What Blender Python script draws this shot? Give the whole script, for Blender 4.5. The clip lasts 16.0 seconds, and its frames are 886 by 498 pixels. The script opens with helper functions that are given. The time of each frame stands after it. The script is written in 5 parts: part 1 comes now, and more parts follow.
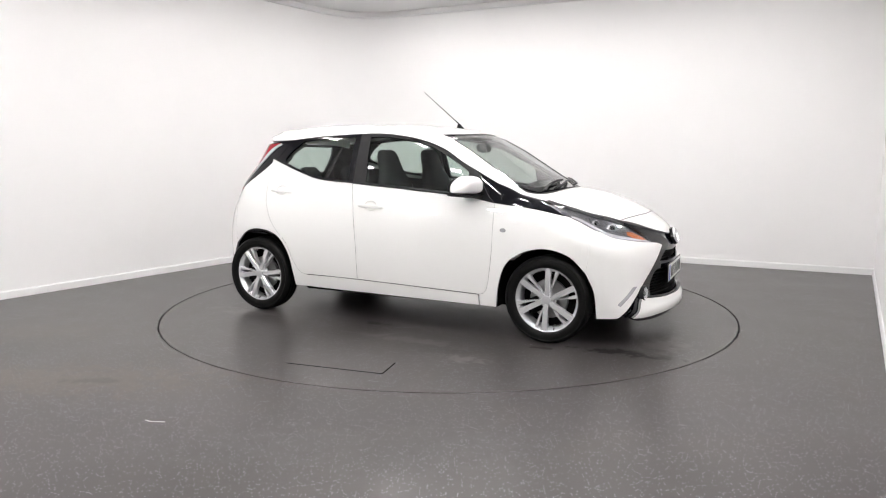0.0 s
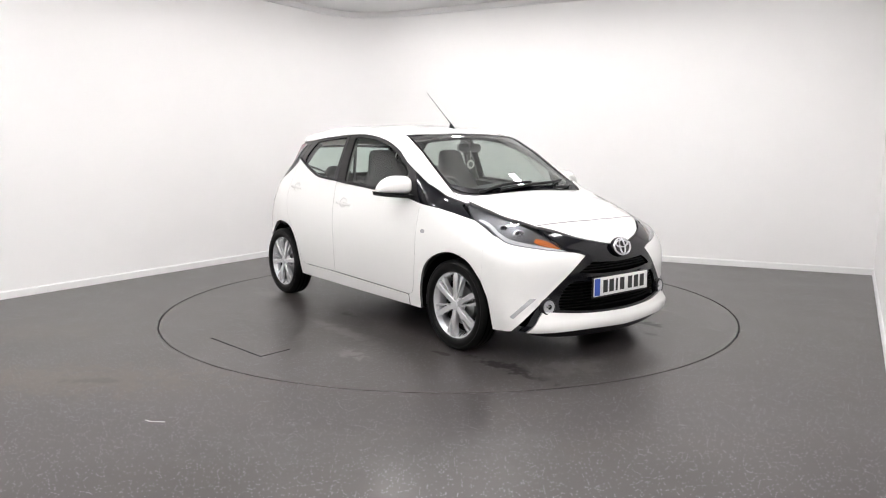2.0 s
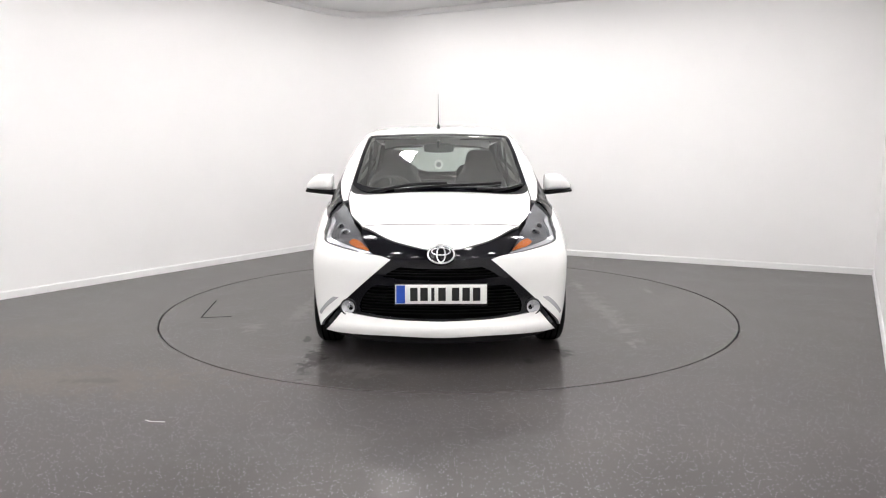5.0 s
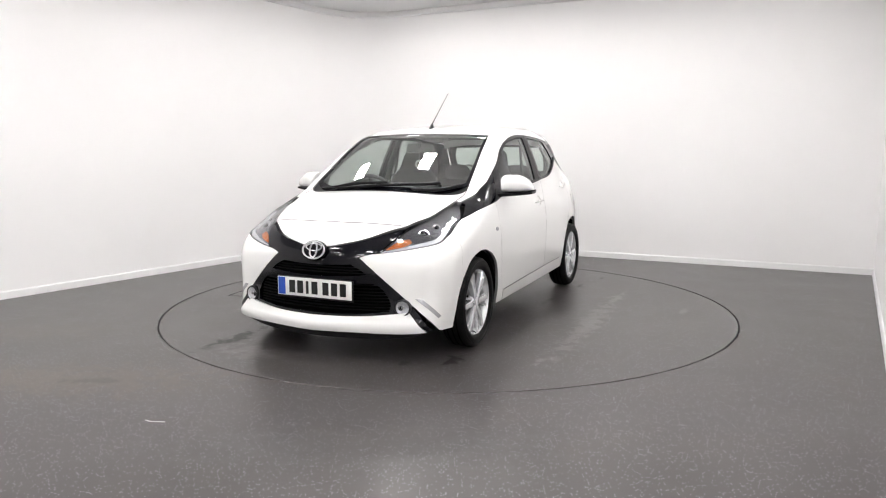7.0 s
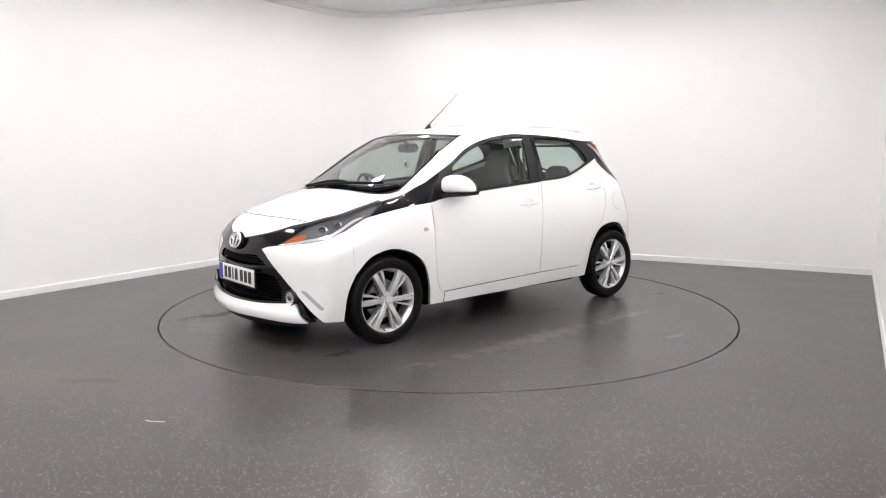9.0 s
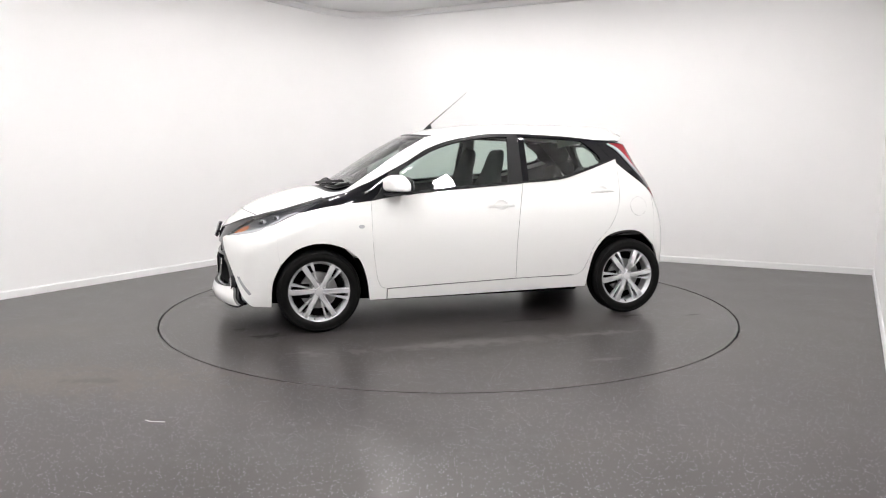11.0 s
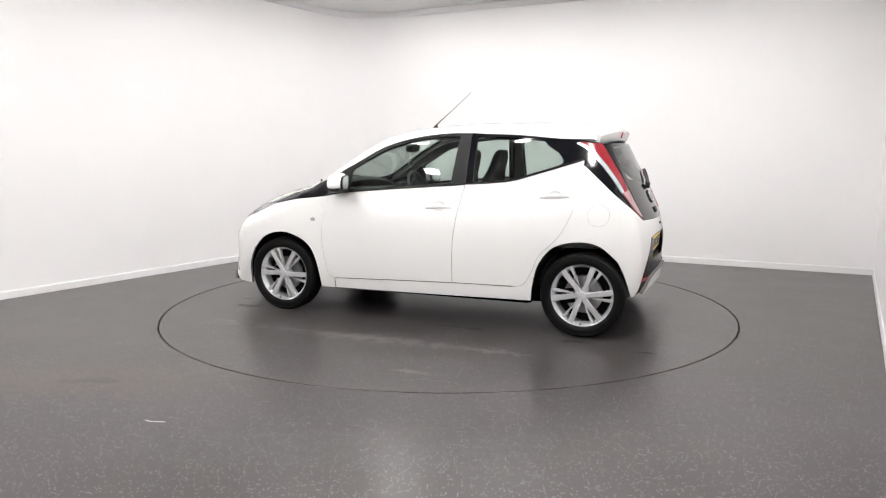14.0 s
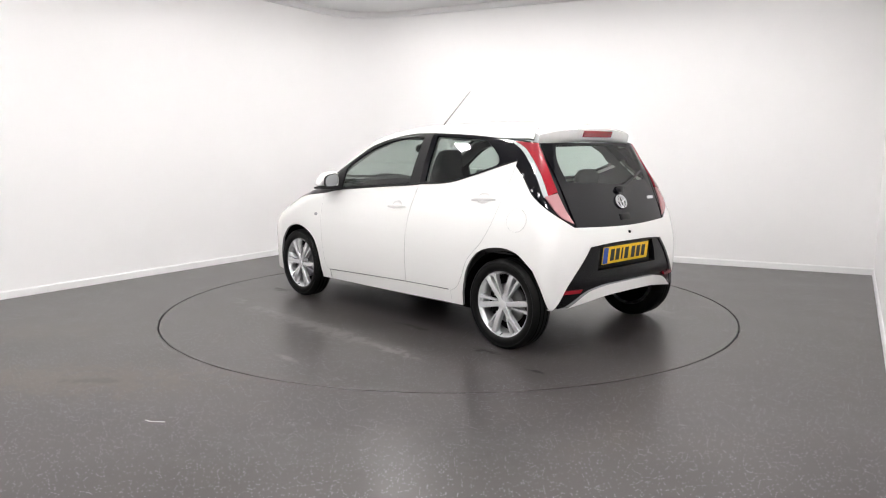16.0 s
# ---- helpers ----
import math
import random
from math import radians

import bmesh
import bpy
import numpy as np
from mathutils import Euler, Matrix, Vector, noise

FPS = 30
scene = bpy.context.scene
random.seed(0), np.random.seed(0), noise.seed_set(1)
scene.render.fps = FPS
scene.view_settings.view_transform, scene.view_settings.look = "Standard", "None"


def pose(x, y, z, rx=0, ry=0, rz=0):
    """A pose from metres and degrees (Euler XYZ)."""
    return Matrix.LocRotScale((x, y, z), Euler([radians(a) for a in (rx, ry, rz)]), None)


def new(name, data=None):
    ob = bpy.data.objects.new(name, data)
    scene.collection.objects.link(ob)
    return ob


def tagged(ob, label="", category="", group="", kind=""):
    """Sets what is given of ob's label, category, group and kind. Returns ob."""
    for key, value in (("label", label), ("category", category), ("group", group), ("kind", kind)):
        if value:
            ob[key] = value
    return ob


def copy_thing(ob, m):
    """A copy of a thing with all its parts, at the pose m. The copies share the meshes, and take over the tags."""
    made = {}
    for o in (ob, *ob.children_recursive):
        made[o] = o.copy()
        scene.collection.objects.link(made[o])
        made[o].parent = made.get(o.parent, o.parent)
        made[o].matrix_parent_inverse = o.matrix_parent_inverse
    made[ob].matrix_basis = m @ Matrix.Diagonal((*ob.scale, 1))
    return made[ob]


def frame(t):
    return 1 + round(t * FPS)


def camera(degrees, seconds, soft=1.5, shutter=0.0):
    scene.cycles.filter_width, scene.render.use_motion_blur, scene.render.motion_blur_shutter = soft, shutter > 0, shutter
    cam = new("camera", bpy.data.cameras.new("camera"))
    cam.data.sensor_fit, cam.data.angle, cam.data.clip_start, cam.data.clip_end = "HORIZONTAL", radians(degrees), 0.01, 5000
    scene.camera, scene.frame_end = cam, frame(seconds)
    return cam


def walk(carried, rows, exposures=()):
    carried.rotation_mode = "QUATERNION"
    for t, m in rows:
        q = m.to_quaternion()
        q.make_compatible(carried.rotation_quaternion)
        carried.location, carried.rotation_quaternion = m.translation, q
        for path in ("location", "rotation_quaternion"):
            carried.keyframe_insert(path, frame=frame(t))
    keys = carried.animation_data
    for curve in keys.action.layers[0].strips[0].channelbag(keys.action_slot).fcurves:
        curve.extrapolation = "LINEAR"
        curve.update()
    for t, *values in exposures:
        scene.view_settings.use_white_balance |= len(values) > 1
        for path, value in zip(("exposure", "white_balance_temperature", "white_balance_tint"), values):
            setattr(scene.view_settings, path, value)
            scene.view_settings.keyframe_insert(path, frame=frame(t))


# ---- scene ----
from mathutils import geometry

# ---- camera ----
cam = camera(62.83, 16.0, soft=1.1)
walk(cam, [(0, pose(0, -5.838, 1.251, 90 - 7.81, 0.03, 0.39)), (16, pose(0, -5.838, 1.251, 90 - 7.81, 0.03, 0.39))])

# ---- light ----
world = bpy.data.worlds.new("world")
world.use_nodes = True
world.node_tree.nodes["Background"].inputs[0].default_value = (0.9, 0.95, 1, 1)
world.node_tree.nodes["Background"].inputs[1].default_value = 0.05
scene.world = world
scene.view_settings.exposure = 0.0


# ---- materials ----
def mat(name, color, rough=0.5, metal=0.0, coat=0.0, spec=0.5):
    m = bpy.data.materials.new(name)
    m.use_nodes = True
    b = m.node_tree.nodes["Principled BSDF"]
    b.inputs["Base Color"].default_value = (*color, 1)
    b.inputs["Roughness"].default_value = rough
    b.inputs["Metallic"].default_value = metal
    b.inputs["Coat Weight"].default_value = coat
    b.inputs["Coat Roughness"].default_value = 0.03
    b.inputs["Specular IOR Level"].default_value = spec
    return m


def node(m, kind, **sets):
    n = m.node_tree.nodes.new(kind)
    for k, v in sets.items():
        n.inputs[k.replace("_", " ")].default_value = v
    return n


def link(m, a, out, b, inp):
    m.node_tree.links.new(a.outputs[out], b.inputs[inp])


def vary(m, amount, scale, bump=0.0, bump_scale=200, rough=0.0):
    """Breaks up a plain material: blotches in colour and roughness, a fine relief."""
    b = m.node_tree.nodes["Principled BSDF"]
    tc = node(m, "ShaderNodeTexCoord")
    n1 = node(m, "ShaderNodeTexNoise", Scale=scale, Detail=6.0, Roughness=0.65)
    link(m, tc, "Object", n1, "Vector")
    c = b.inputs["Base Color"].default_value
    ramp = node(m, "ShaderNodeValToRGB")
    ramp.color_ramp.elements[0].position, ramp.color_ramp.elements[1].position = 0.3, 0.7
    ramp.color_ramp.elements[0].color = (*[v * (1 - amount) for v in c[:3]], 1)
    ramp.color_ramp.elements[1].color = (*[min(1, v * (1 + amount)) for v in c[:3]], 1)
    link(m, n1, "Fac", ramp, "Fac")
    link(m, ramp, "Color", b, "Base Color")
    if rough:
        mr = node(m, "ShaderNodeMapRange")
        r = b.inputs["Roughness"].default_value
        mr.inputs["To Min"].default_value, mr.inputs["To Max"].default_value = max(0, r - rough), r + rough
        link(m, n1, "Fac", mr, "Value")
        link(m, mr, "Result", b, "Roughness")
    if bump:
        n2 = node(m, "ShaderNodeTexNoise", Scale=bump_scale, Detail=3.0)
        link(m, tc, "Object", n2, "Vector")
        bp = node(m, "ShaderNodeBump", Strength=bump, Distance=0.002)
        link(m, n2, "Fac", bp, "Height")
        link(m, bp, "Normal", b, "Normal")
    return m


WALL = vary(mat("wall_paint", (0.86, 0.852, 0.85), 0.55), 0.015, 0.8, 0.08, 60)
CEIL = vary(mat("ceiling_paint", (0.82, 0.82, 0.82), 0.7), 0.02, 1.0)
SKIRT = mat("skirting_paint", (0.82, 0.82, 0.82), 0.35)
PAINT = mat("car_paint_white", (0.87, 0.87, 0.855), 0.28, 0, 1.0)
GLOSS = mat("gloss_black", (0.003, 0.003, 0.005), 0.10, 0, 0.0, 0.4)
# grey for turned-in panel edges and seams: gap shade put into the colour
EDGE = mat("gap_shade_grey", (0.22, 0.22, 0.22), 0.7, spec=0.1)
SATIN = vary(mat("satin_black_plastic", (0.008, 0.008, 0.009), 0.45, spec=0.3), 0.15, 30, 0.15, 400)
VALANCE = vary(mat("semi_gloss_black_plastic", (0.006, 0.006, 0.007), 0.22, spec=0.2), 0.1, 30)
RUBBER = vary(mat("tyre_rubber", (0.004, 0.004, 0.004), 0.5, spec=0.14), 0.25, 40, 0.2, 300)
DARK = mat("dark_underbody", (0.003, 0.003, 0.003), 0.9, spec=0.05)
ALLOY = vary(mat("silver_alloy", (0.80, 0.81, 0.83), 0.22, 0.68), 0.03, 20)
STEEL = mat("brake_steel", (0.25, 0.25, 0.25), 0.4, 0.9)
GRILLE = mat("grille_black", (0.003, 0.003, 0.003), 0.5, spec=0.08)
CHROME = mat("chrome", (0.92, 0.93, 0.95), 0.18, 0.65)
LAMPBOWL = mat("smoked_lamp_housing", (0.055, 0.055, 0.062), 0.32, 0.5)
CLOTH = vary(mat("seat_cloth", (0.040, 0.040, 0.043), 0.9), 0.3, 60, 0.4, 900)
TRIM = vary(mat("interior_plastic", (0.045, 0.045, 0.046), 0.55), 0.1, 40, 0.2, 500)
GREY = vary(mat("grey_trim", (0.20, 0.20, 0.20), 0.6), 0.1, 40)
HEAD = mat("headliner", (0.62, 0.62, 0.60), 0.9)
PWHITE = mat("plate_white", (0.86, 0.86, 0.84), 0.3)
PYELLOW = mat("plate_yellow", (0.95, 0.60, 0.015), 0.35)
PBLUE = mat("plate_blue", (0.02, 0.08, 0.45), 0.35)
INK = mat("plate_black", (0.01, 0.01, 0.01), 0.4)
RED = mat("red_lens", (0.30, 0.008, 0.018), 0.18, 0, 0.6)
AMBER = mat("amber_lens", (0.52, 0.13, 0.02), 0.15, 0, 1.0)
BOWL = mat("bright_bowl", (0.80, 0.80, 0.82), 0.2, 0.5)
SILVER = mat("reflector_silver", (0.62, 0.63, 0.65), 0.2, 0.4)
LENSWHITE = mat("clear_lamp_section", (0.55, 0.27, 0.28), 0.1, 0.3, 1.0)


def glass(name, tint, sheen=0.085):
    m = bpy.data.materials.new(name)
    m.use_nodes = True
    t = m.node_tree
    t.nodes.remove(t.nodes["Principled BSDF"])
    out = t.nodes["Material Output"]
    tr, gl, mx = node(m, "ShaderNodeBsdfTransparent"), node(m, "ShaderNodeBsdfGlossy"), node(m, "ShaderNodeMixShader")
    lw, pw, ma = node(m, "ShaderNodeLayerWeight", Blend=0.5), node(m, "ShaderNodeMath"), node(m, "ShaderNodeMath")
    pw.operation, ma.operation = "POWER", "MULTIPLY_ADD"
    pw.inputs[1].default_value, ma.inputs[1].default_value, ma.inputs[2].default_value = 5.0, 0.95 - sheen, sheen
    tr.inputs[0].default_value = (*tint, 1)
    gl.inputs["Roughness"].default_value = 0.01
    link(m, lw, "Facing", pw, 0)
    link(m, pw, 0, ma, 0)
    link(m, ma, 0, mx, 0)
    t.links.new(tr.outputs[0], mx.inputs[1])
    t.links.new(gl.outputs[0], mx.inputs[2])
    t.links.new(mx.outputs[0], out.inputs[0])
    return m


GLASS = glass("green_tinted_glass", (0.72, 0.80, 0.76))
SCREENGLASS = glass("windscreen_glass", (0.78, 0.84, 0.81), 0.28)
LENS = glass("clear_lens", (0.93, 0.94, 0.95), 0.06)


def emit(name, color, strength):
    m = bpy.data.materials.new(name)
    m.use_nodes = True
    b = m.node_tree.nodes["Principled BSDF"]
    b.inputs["Base Color"].default_value = (0.8, 0.8, 0.8, 1)
    b.inputs["Emission Color"].default_value = (*color, 1)
    b.inputs["Emission Strength"].default_value = strength
    return m


LED = emit("led_panel_glow", (1, 0.972, 0.966), 128.0)


def floor_material():
    m = mat("speckled_vinyl", (0.06, 0.057, 0.056), 0.3, spec=0.36)
    b = m.node_tree.nodes["Principled BSDF"]
    tc = node(m, "ShaderNodeTexCoord")
    big = node(m, "ShaderNodeTexNoise", Scale=0.9, Detail=6.0, Roughness=0.55)
    mid = node(m, "ShaderNodeTexNoise", Scale=3.0, Detail=5.0, Roughness=0.55)
    fine = node(m, "ShaderNodeTexNoise", Scale=260.0, Detail=2.0)
    speck = node(m, "ShaderNodeTexVoronoi", Scale=115.0)
    for n in (big, mid, fine, speck):
        link(m, tc, "Object", n, "Vector")
    base = node(m, "ShaderNodeValToRGB")
    e = base.color_ramp.elements
    e[0].position, e[0].color = 0.35, (0.041, 0.0367, 0.0357, 1)
    e[1].position, e[1].color = 0.70, (0.056, 0.0505, 0.0490, 1)
    link(m, big, "Fac", base, "Fac")
    dirt = node(m, "ShaderNodeValToRGB")
    e = dirt.color_ramp.elements
    e[0].position, e[0].color = 0.50, (0, 0, 0, 1)
    e[1].position, e[1].color = 0.85, (1, 1, 1, 1)
    link(m, mid, "Fac", dirt, "Fac")
    mx = node(m, "ShaderNodeMixRGB")
    mx.inputs["Color2"].default_value = (0.066, 0.058, 0.053, 1)
    link(m, dirt, "Color", mx, "Fac")
    link(m, base, "Color", mx, "Color1")
    # pale flecks in the vinyl
    near = node(m, "ShaderNodeMath")
    near.operation = "LESS_THAN"
    near.inputs[1].default_value = 0.29
    link(m, speck, "Distance", near, 0)
    pick = node(m, "ShaderNodeSeparateColor")
    link(m, speck, "Color", pick, "Color")
    some = node(m, "ShaderNodeMath")
    some.operation = "LESS_THAN"
    some.inputs[1].default_value = 0.22
    link(m, pick, "Red", some, 0)
    both = node(m, "ShaderNodeMath")
    both.operation = "MULTIPLY"
    link(m, near, 0, both, 0)
    link(m, some, 0, both, 1)
    mx2 = node(m, "ShaderNodeMixRGB")
    mx2.inputs["Color2"].default_value = (0.36, 0.36, 0.42, 1)
    link(m, both, 0, mx2, "Fac")
    link(m, mx, "Color", mx2, "Color1")
    link(m, mx2, "Color", b, "Base Color")
    mr = node(m, "ShaderNodeMapRange")
    mr.inputs["From Min"].default_value, mr.inputs["From Max"].default_value = 0.3, 0.7
    mr.inputs["To Min"].default_value, mr.inputs["To Max"].default_value = 0.285, 0.325
    link(m, mid, "Fac", mr, "Value")
    link(m, mr, "Result", b, "Roughness")
    bp = node(m, "ShaderNodeBump", Strength=0.12, Distance=0.001)
    link(m, fine, "Fac", bp, "Height")
    link(m, bp, "Normal", b, "Normal")
    return m


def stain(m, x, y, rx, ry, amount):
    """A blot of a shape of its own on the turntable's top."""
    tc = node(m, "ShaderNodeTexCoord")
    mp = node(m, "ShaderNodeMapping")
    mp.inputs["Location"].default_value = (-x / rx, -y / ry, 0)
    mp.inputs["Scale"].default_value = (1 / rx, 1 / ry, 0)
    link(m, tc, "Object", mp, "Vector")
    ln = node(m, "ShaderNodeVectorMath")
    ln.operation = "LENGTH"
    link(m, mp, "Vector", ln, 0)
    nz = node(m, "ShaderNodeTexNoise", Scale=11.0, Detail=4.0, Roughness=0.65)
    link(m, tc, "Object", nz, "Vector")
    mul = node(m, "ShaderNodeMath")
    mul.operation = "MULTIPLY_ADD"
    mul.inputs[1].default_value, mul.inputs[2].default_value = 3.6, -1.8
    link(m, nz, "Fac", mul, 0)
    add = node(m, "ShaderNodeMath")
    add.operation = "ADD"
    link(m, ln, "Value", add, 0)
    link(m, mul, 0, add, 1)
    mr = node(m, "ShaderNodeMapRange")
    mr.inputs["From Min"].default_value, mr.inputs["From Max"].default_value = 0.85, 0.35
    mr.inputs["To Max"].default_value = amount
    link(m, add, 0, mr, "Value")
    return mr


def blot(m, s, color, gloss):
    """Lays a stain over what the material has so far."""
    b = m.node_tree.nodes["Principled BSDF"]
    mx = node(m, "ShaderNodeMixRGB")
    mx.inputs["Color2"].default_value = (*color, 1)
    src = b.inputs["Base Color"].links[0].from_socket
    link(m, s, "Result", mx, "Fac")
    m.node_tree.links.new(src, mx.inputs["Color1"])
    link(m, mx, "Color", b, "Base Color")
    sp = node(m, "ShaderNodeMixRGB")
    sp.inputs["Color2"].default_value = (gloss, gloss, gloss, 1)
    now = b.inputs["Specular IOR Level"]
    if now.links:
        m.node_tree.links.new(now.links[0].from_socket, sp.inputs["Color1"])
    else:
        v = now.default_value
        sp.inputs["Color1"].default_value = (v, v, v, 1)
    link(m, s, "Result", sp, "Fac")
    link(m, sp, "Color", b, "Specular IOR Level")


FLOOR = floor_material()
PLAIN_FLOOR = FLOOR.copy()
for x, y, rx, ry, color, amount in ((-2.2, -2.0, 1.3, 0.35, (0.085, 0.067, 0.050), 0.5), (-3.0, -0.95, 0.8, 0.3, (0.075, 0.060, 0.047), 0.4), (-1.95, -2.02, 0.22, 0.06, (0.02, 0.016, 0.012), 0.7), (-0.4, -2.9, 1.2, 0.3, (0.07, 0.068, 0.067), 0.3), (1.7, -2.6, 0.8, 0.25, (0.07, 0.068, 0.067), 0.25)):
    blot(FLOOR, stain(FLOOR, x, y, rx, ry, amount), color, 0.36)


# ---- mesh helpers ----
def finish(name, bm, material, parent=None, label="", smooth=40):
    me = bpy.data.meshes.new(name)
    bmesh.ops.recalc_face_normals(bm, faces=bm.faces)
    bm.to_mesh(me)
    bm.free()
    me.materials.append(material)
    ob = new(name, me)
    if smooth:
        me.shade_smooth()
        me.set_sharp_from_angle(angle=radians(smooth))
    if parent:
        ob.parent = parent
    if label:
        ob["label"] = label
    return ob


def part(name, bm, material, parent, label="", smooth=40):
    return finish(name, bm, material, parent, label, smooth)


def add_box(bm, x0, x1, y0, y1, z0, z1, bevel=0.0):
    r = bmesh.ops.create_cube(bm, size=1)
    vs = r["verts"]
    for v in vs:
        v.co = Vector(((x0 + x1) / 2 + v.co.x * (x1 - x0), (y0 + y1) / 2 + v.co.y * (y1 - y0), (z0 + z1) / 2 + v.co.z * (z1 - z0)))
    if bevel:
        es = list({e for v in vs for e in v.link_edges})
        bmesh.ops.bevel(bm, geom=es, offset=bevel, segments=3, profile=0.5, affect="EDGES")
    return vs


def add_prism(bm, loop, offset):
    """A closed prism: the loop of points, and the same moved by offset."""
    a = [bm.verts.new(p) for p in loop]
    b = [bm.verts.new(Vector(p) + Vector(offset)) for p in loop]
    bm.faces.new(a)
    bm.faces.new(b[::-1])
    n = len(loop)
    for i in range(n):
        bm.faces.new((a[i], a[(i + 1) % n], b[(i + 1) % n], b[i]))
    return a + b


def add_spin(bm, profile, axis="y", n=48, centre=(0, 0, 0)):
    """Turns a profile of (radius, along) round an axis."""
    rings = []
    for r, h in profile:
        ring = []
        for i in range(n):
            a = 2 * math.pi * i / n
            c, s = r * math.cos(a), r * math.sin(a)
            p = {"y": (c, h, s), "x": (h, c, s), "z": (c, s, h)}[axis]
            ring.append(bm.verts.new(Vector(centre) + Vector(p)))
        rings.append(ring)
    for a, b in zip(rings, rings[1:]):
        for i in range(n):
            bm.faces.new((a[i], a[(i + 1) % n], b[(i + 1) % n], b[i]))
    return rings


def add_tube(bm, pts, radius, n=8):
    """A round bar along points; radius may be a list."""
    pts = [Vector(p) for p in pts]
    rad = radius if isinstance(radius, (list, tuple)) else [radius] * len(pts)
    rings = []
    for i, p in enumerate(pts):
        d = (pts[min(i + 1, len(pts) - 1)] - pts[max(i - 1, 0)]).normalized()
        u = d.cross(Vector((0.31, 0.17, 0.93))).normalized()
        w = d.cross(u)
        rings.append([bm.verts.new(p + rad[i] * (math.cos(2 * math.pi * k / n) * u + math.sin(2 * math.pi * k / n) * w)) for k in range(n)])
    for a, b in zip(rings, rings[1:]):
        for i in range(n):
            bm.faces.new((a[i], a[(i + 1) % n], b[(i + 1) % n], b[i]))
    bm.faces.new(rings[0][::-1])
    bm.faces.new(rings[-1])


def add_loft(bm, rings, cap=True):
    vs = [[bm.verts.new(p) for p in r] for r in rings]
    n = len(vs[0])
    for a, b in zip(vs, vs[1:]):
        for i in range(n):
            bm.faces.new((a[i], a[(i + 1) % n], b[(i + 1) % n], b[i]))
    if cap:
        bm.faces.new(vs[0][::-1])
        bm.faces.new(vs[-1])
    return vs


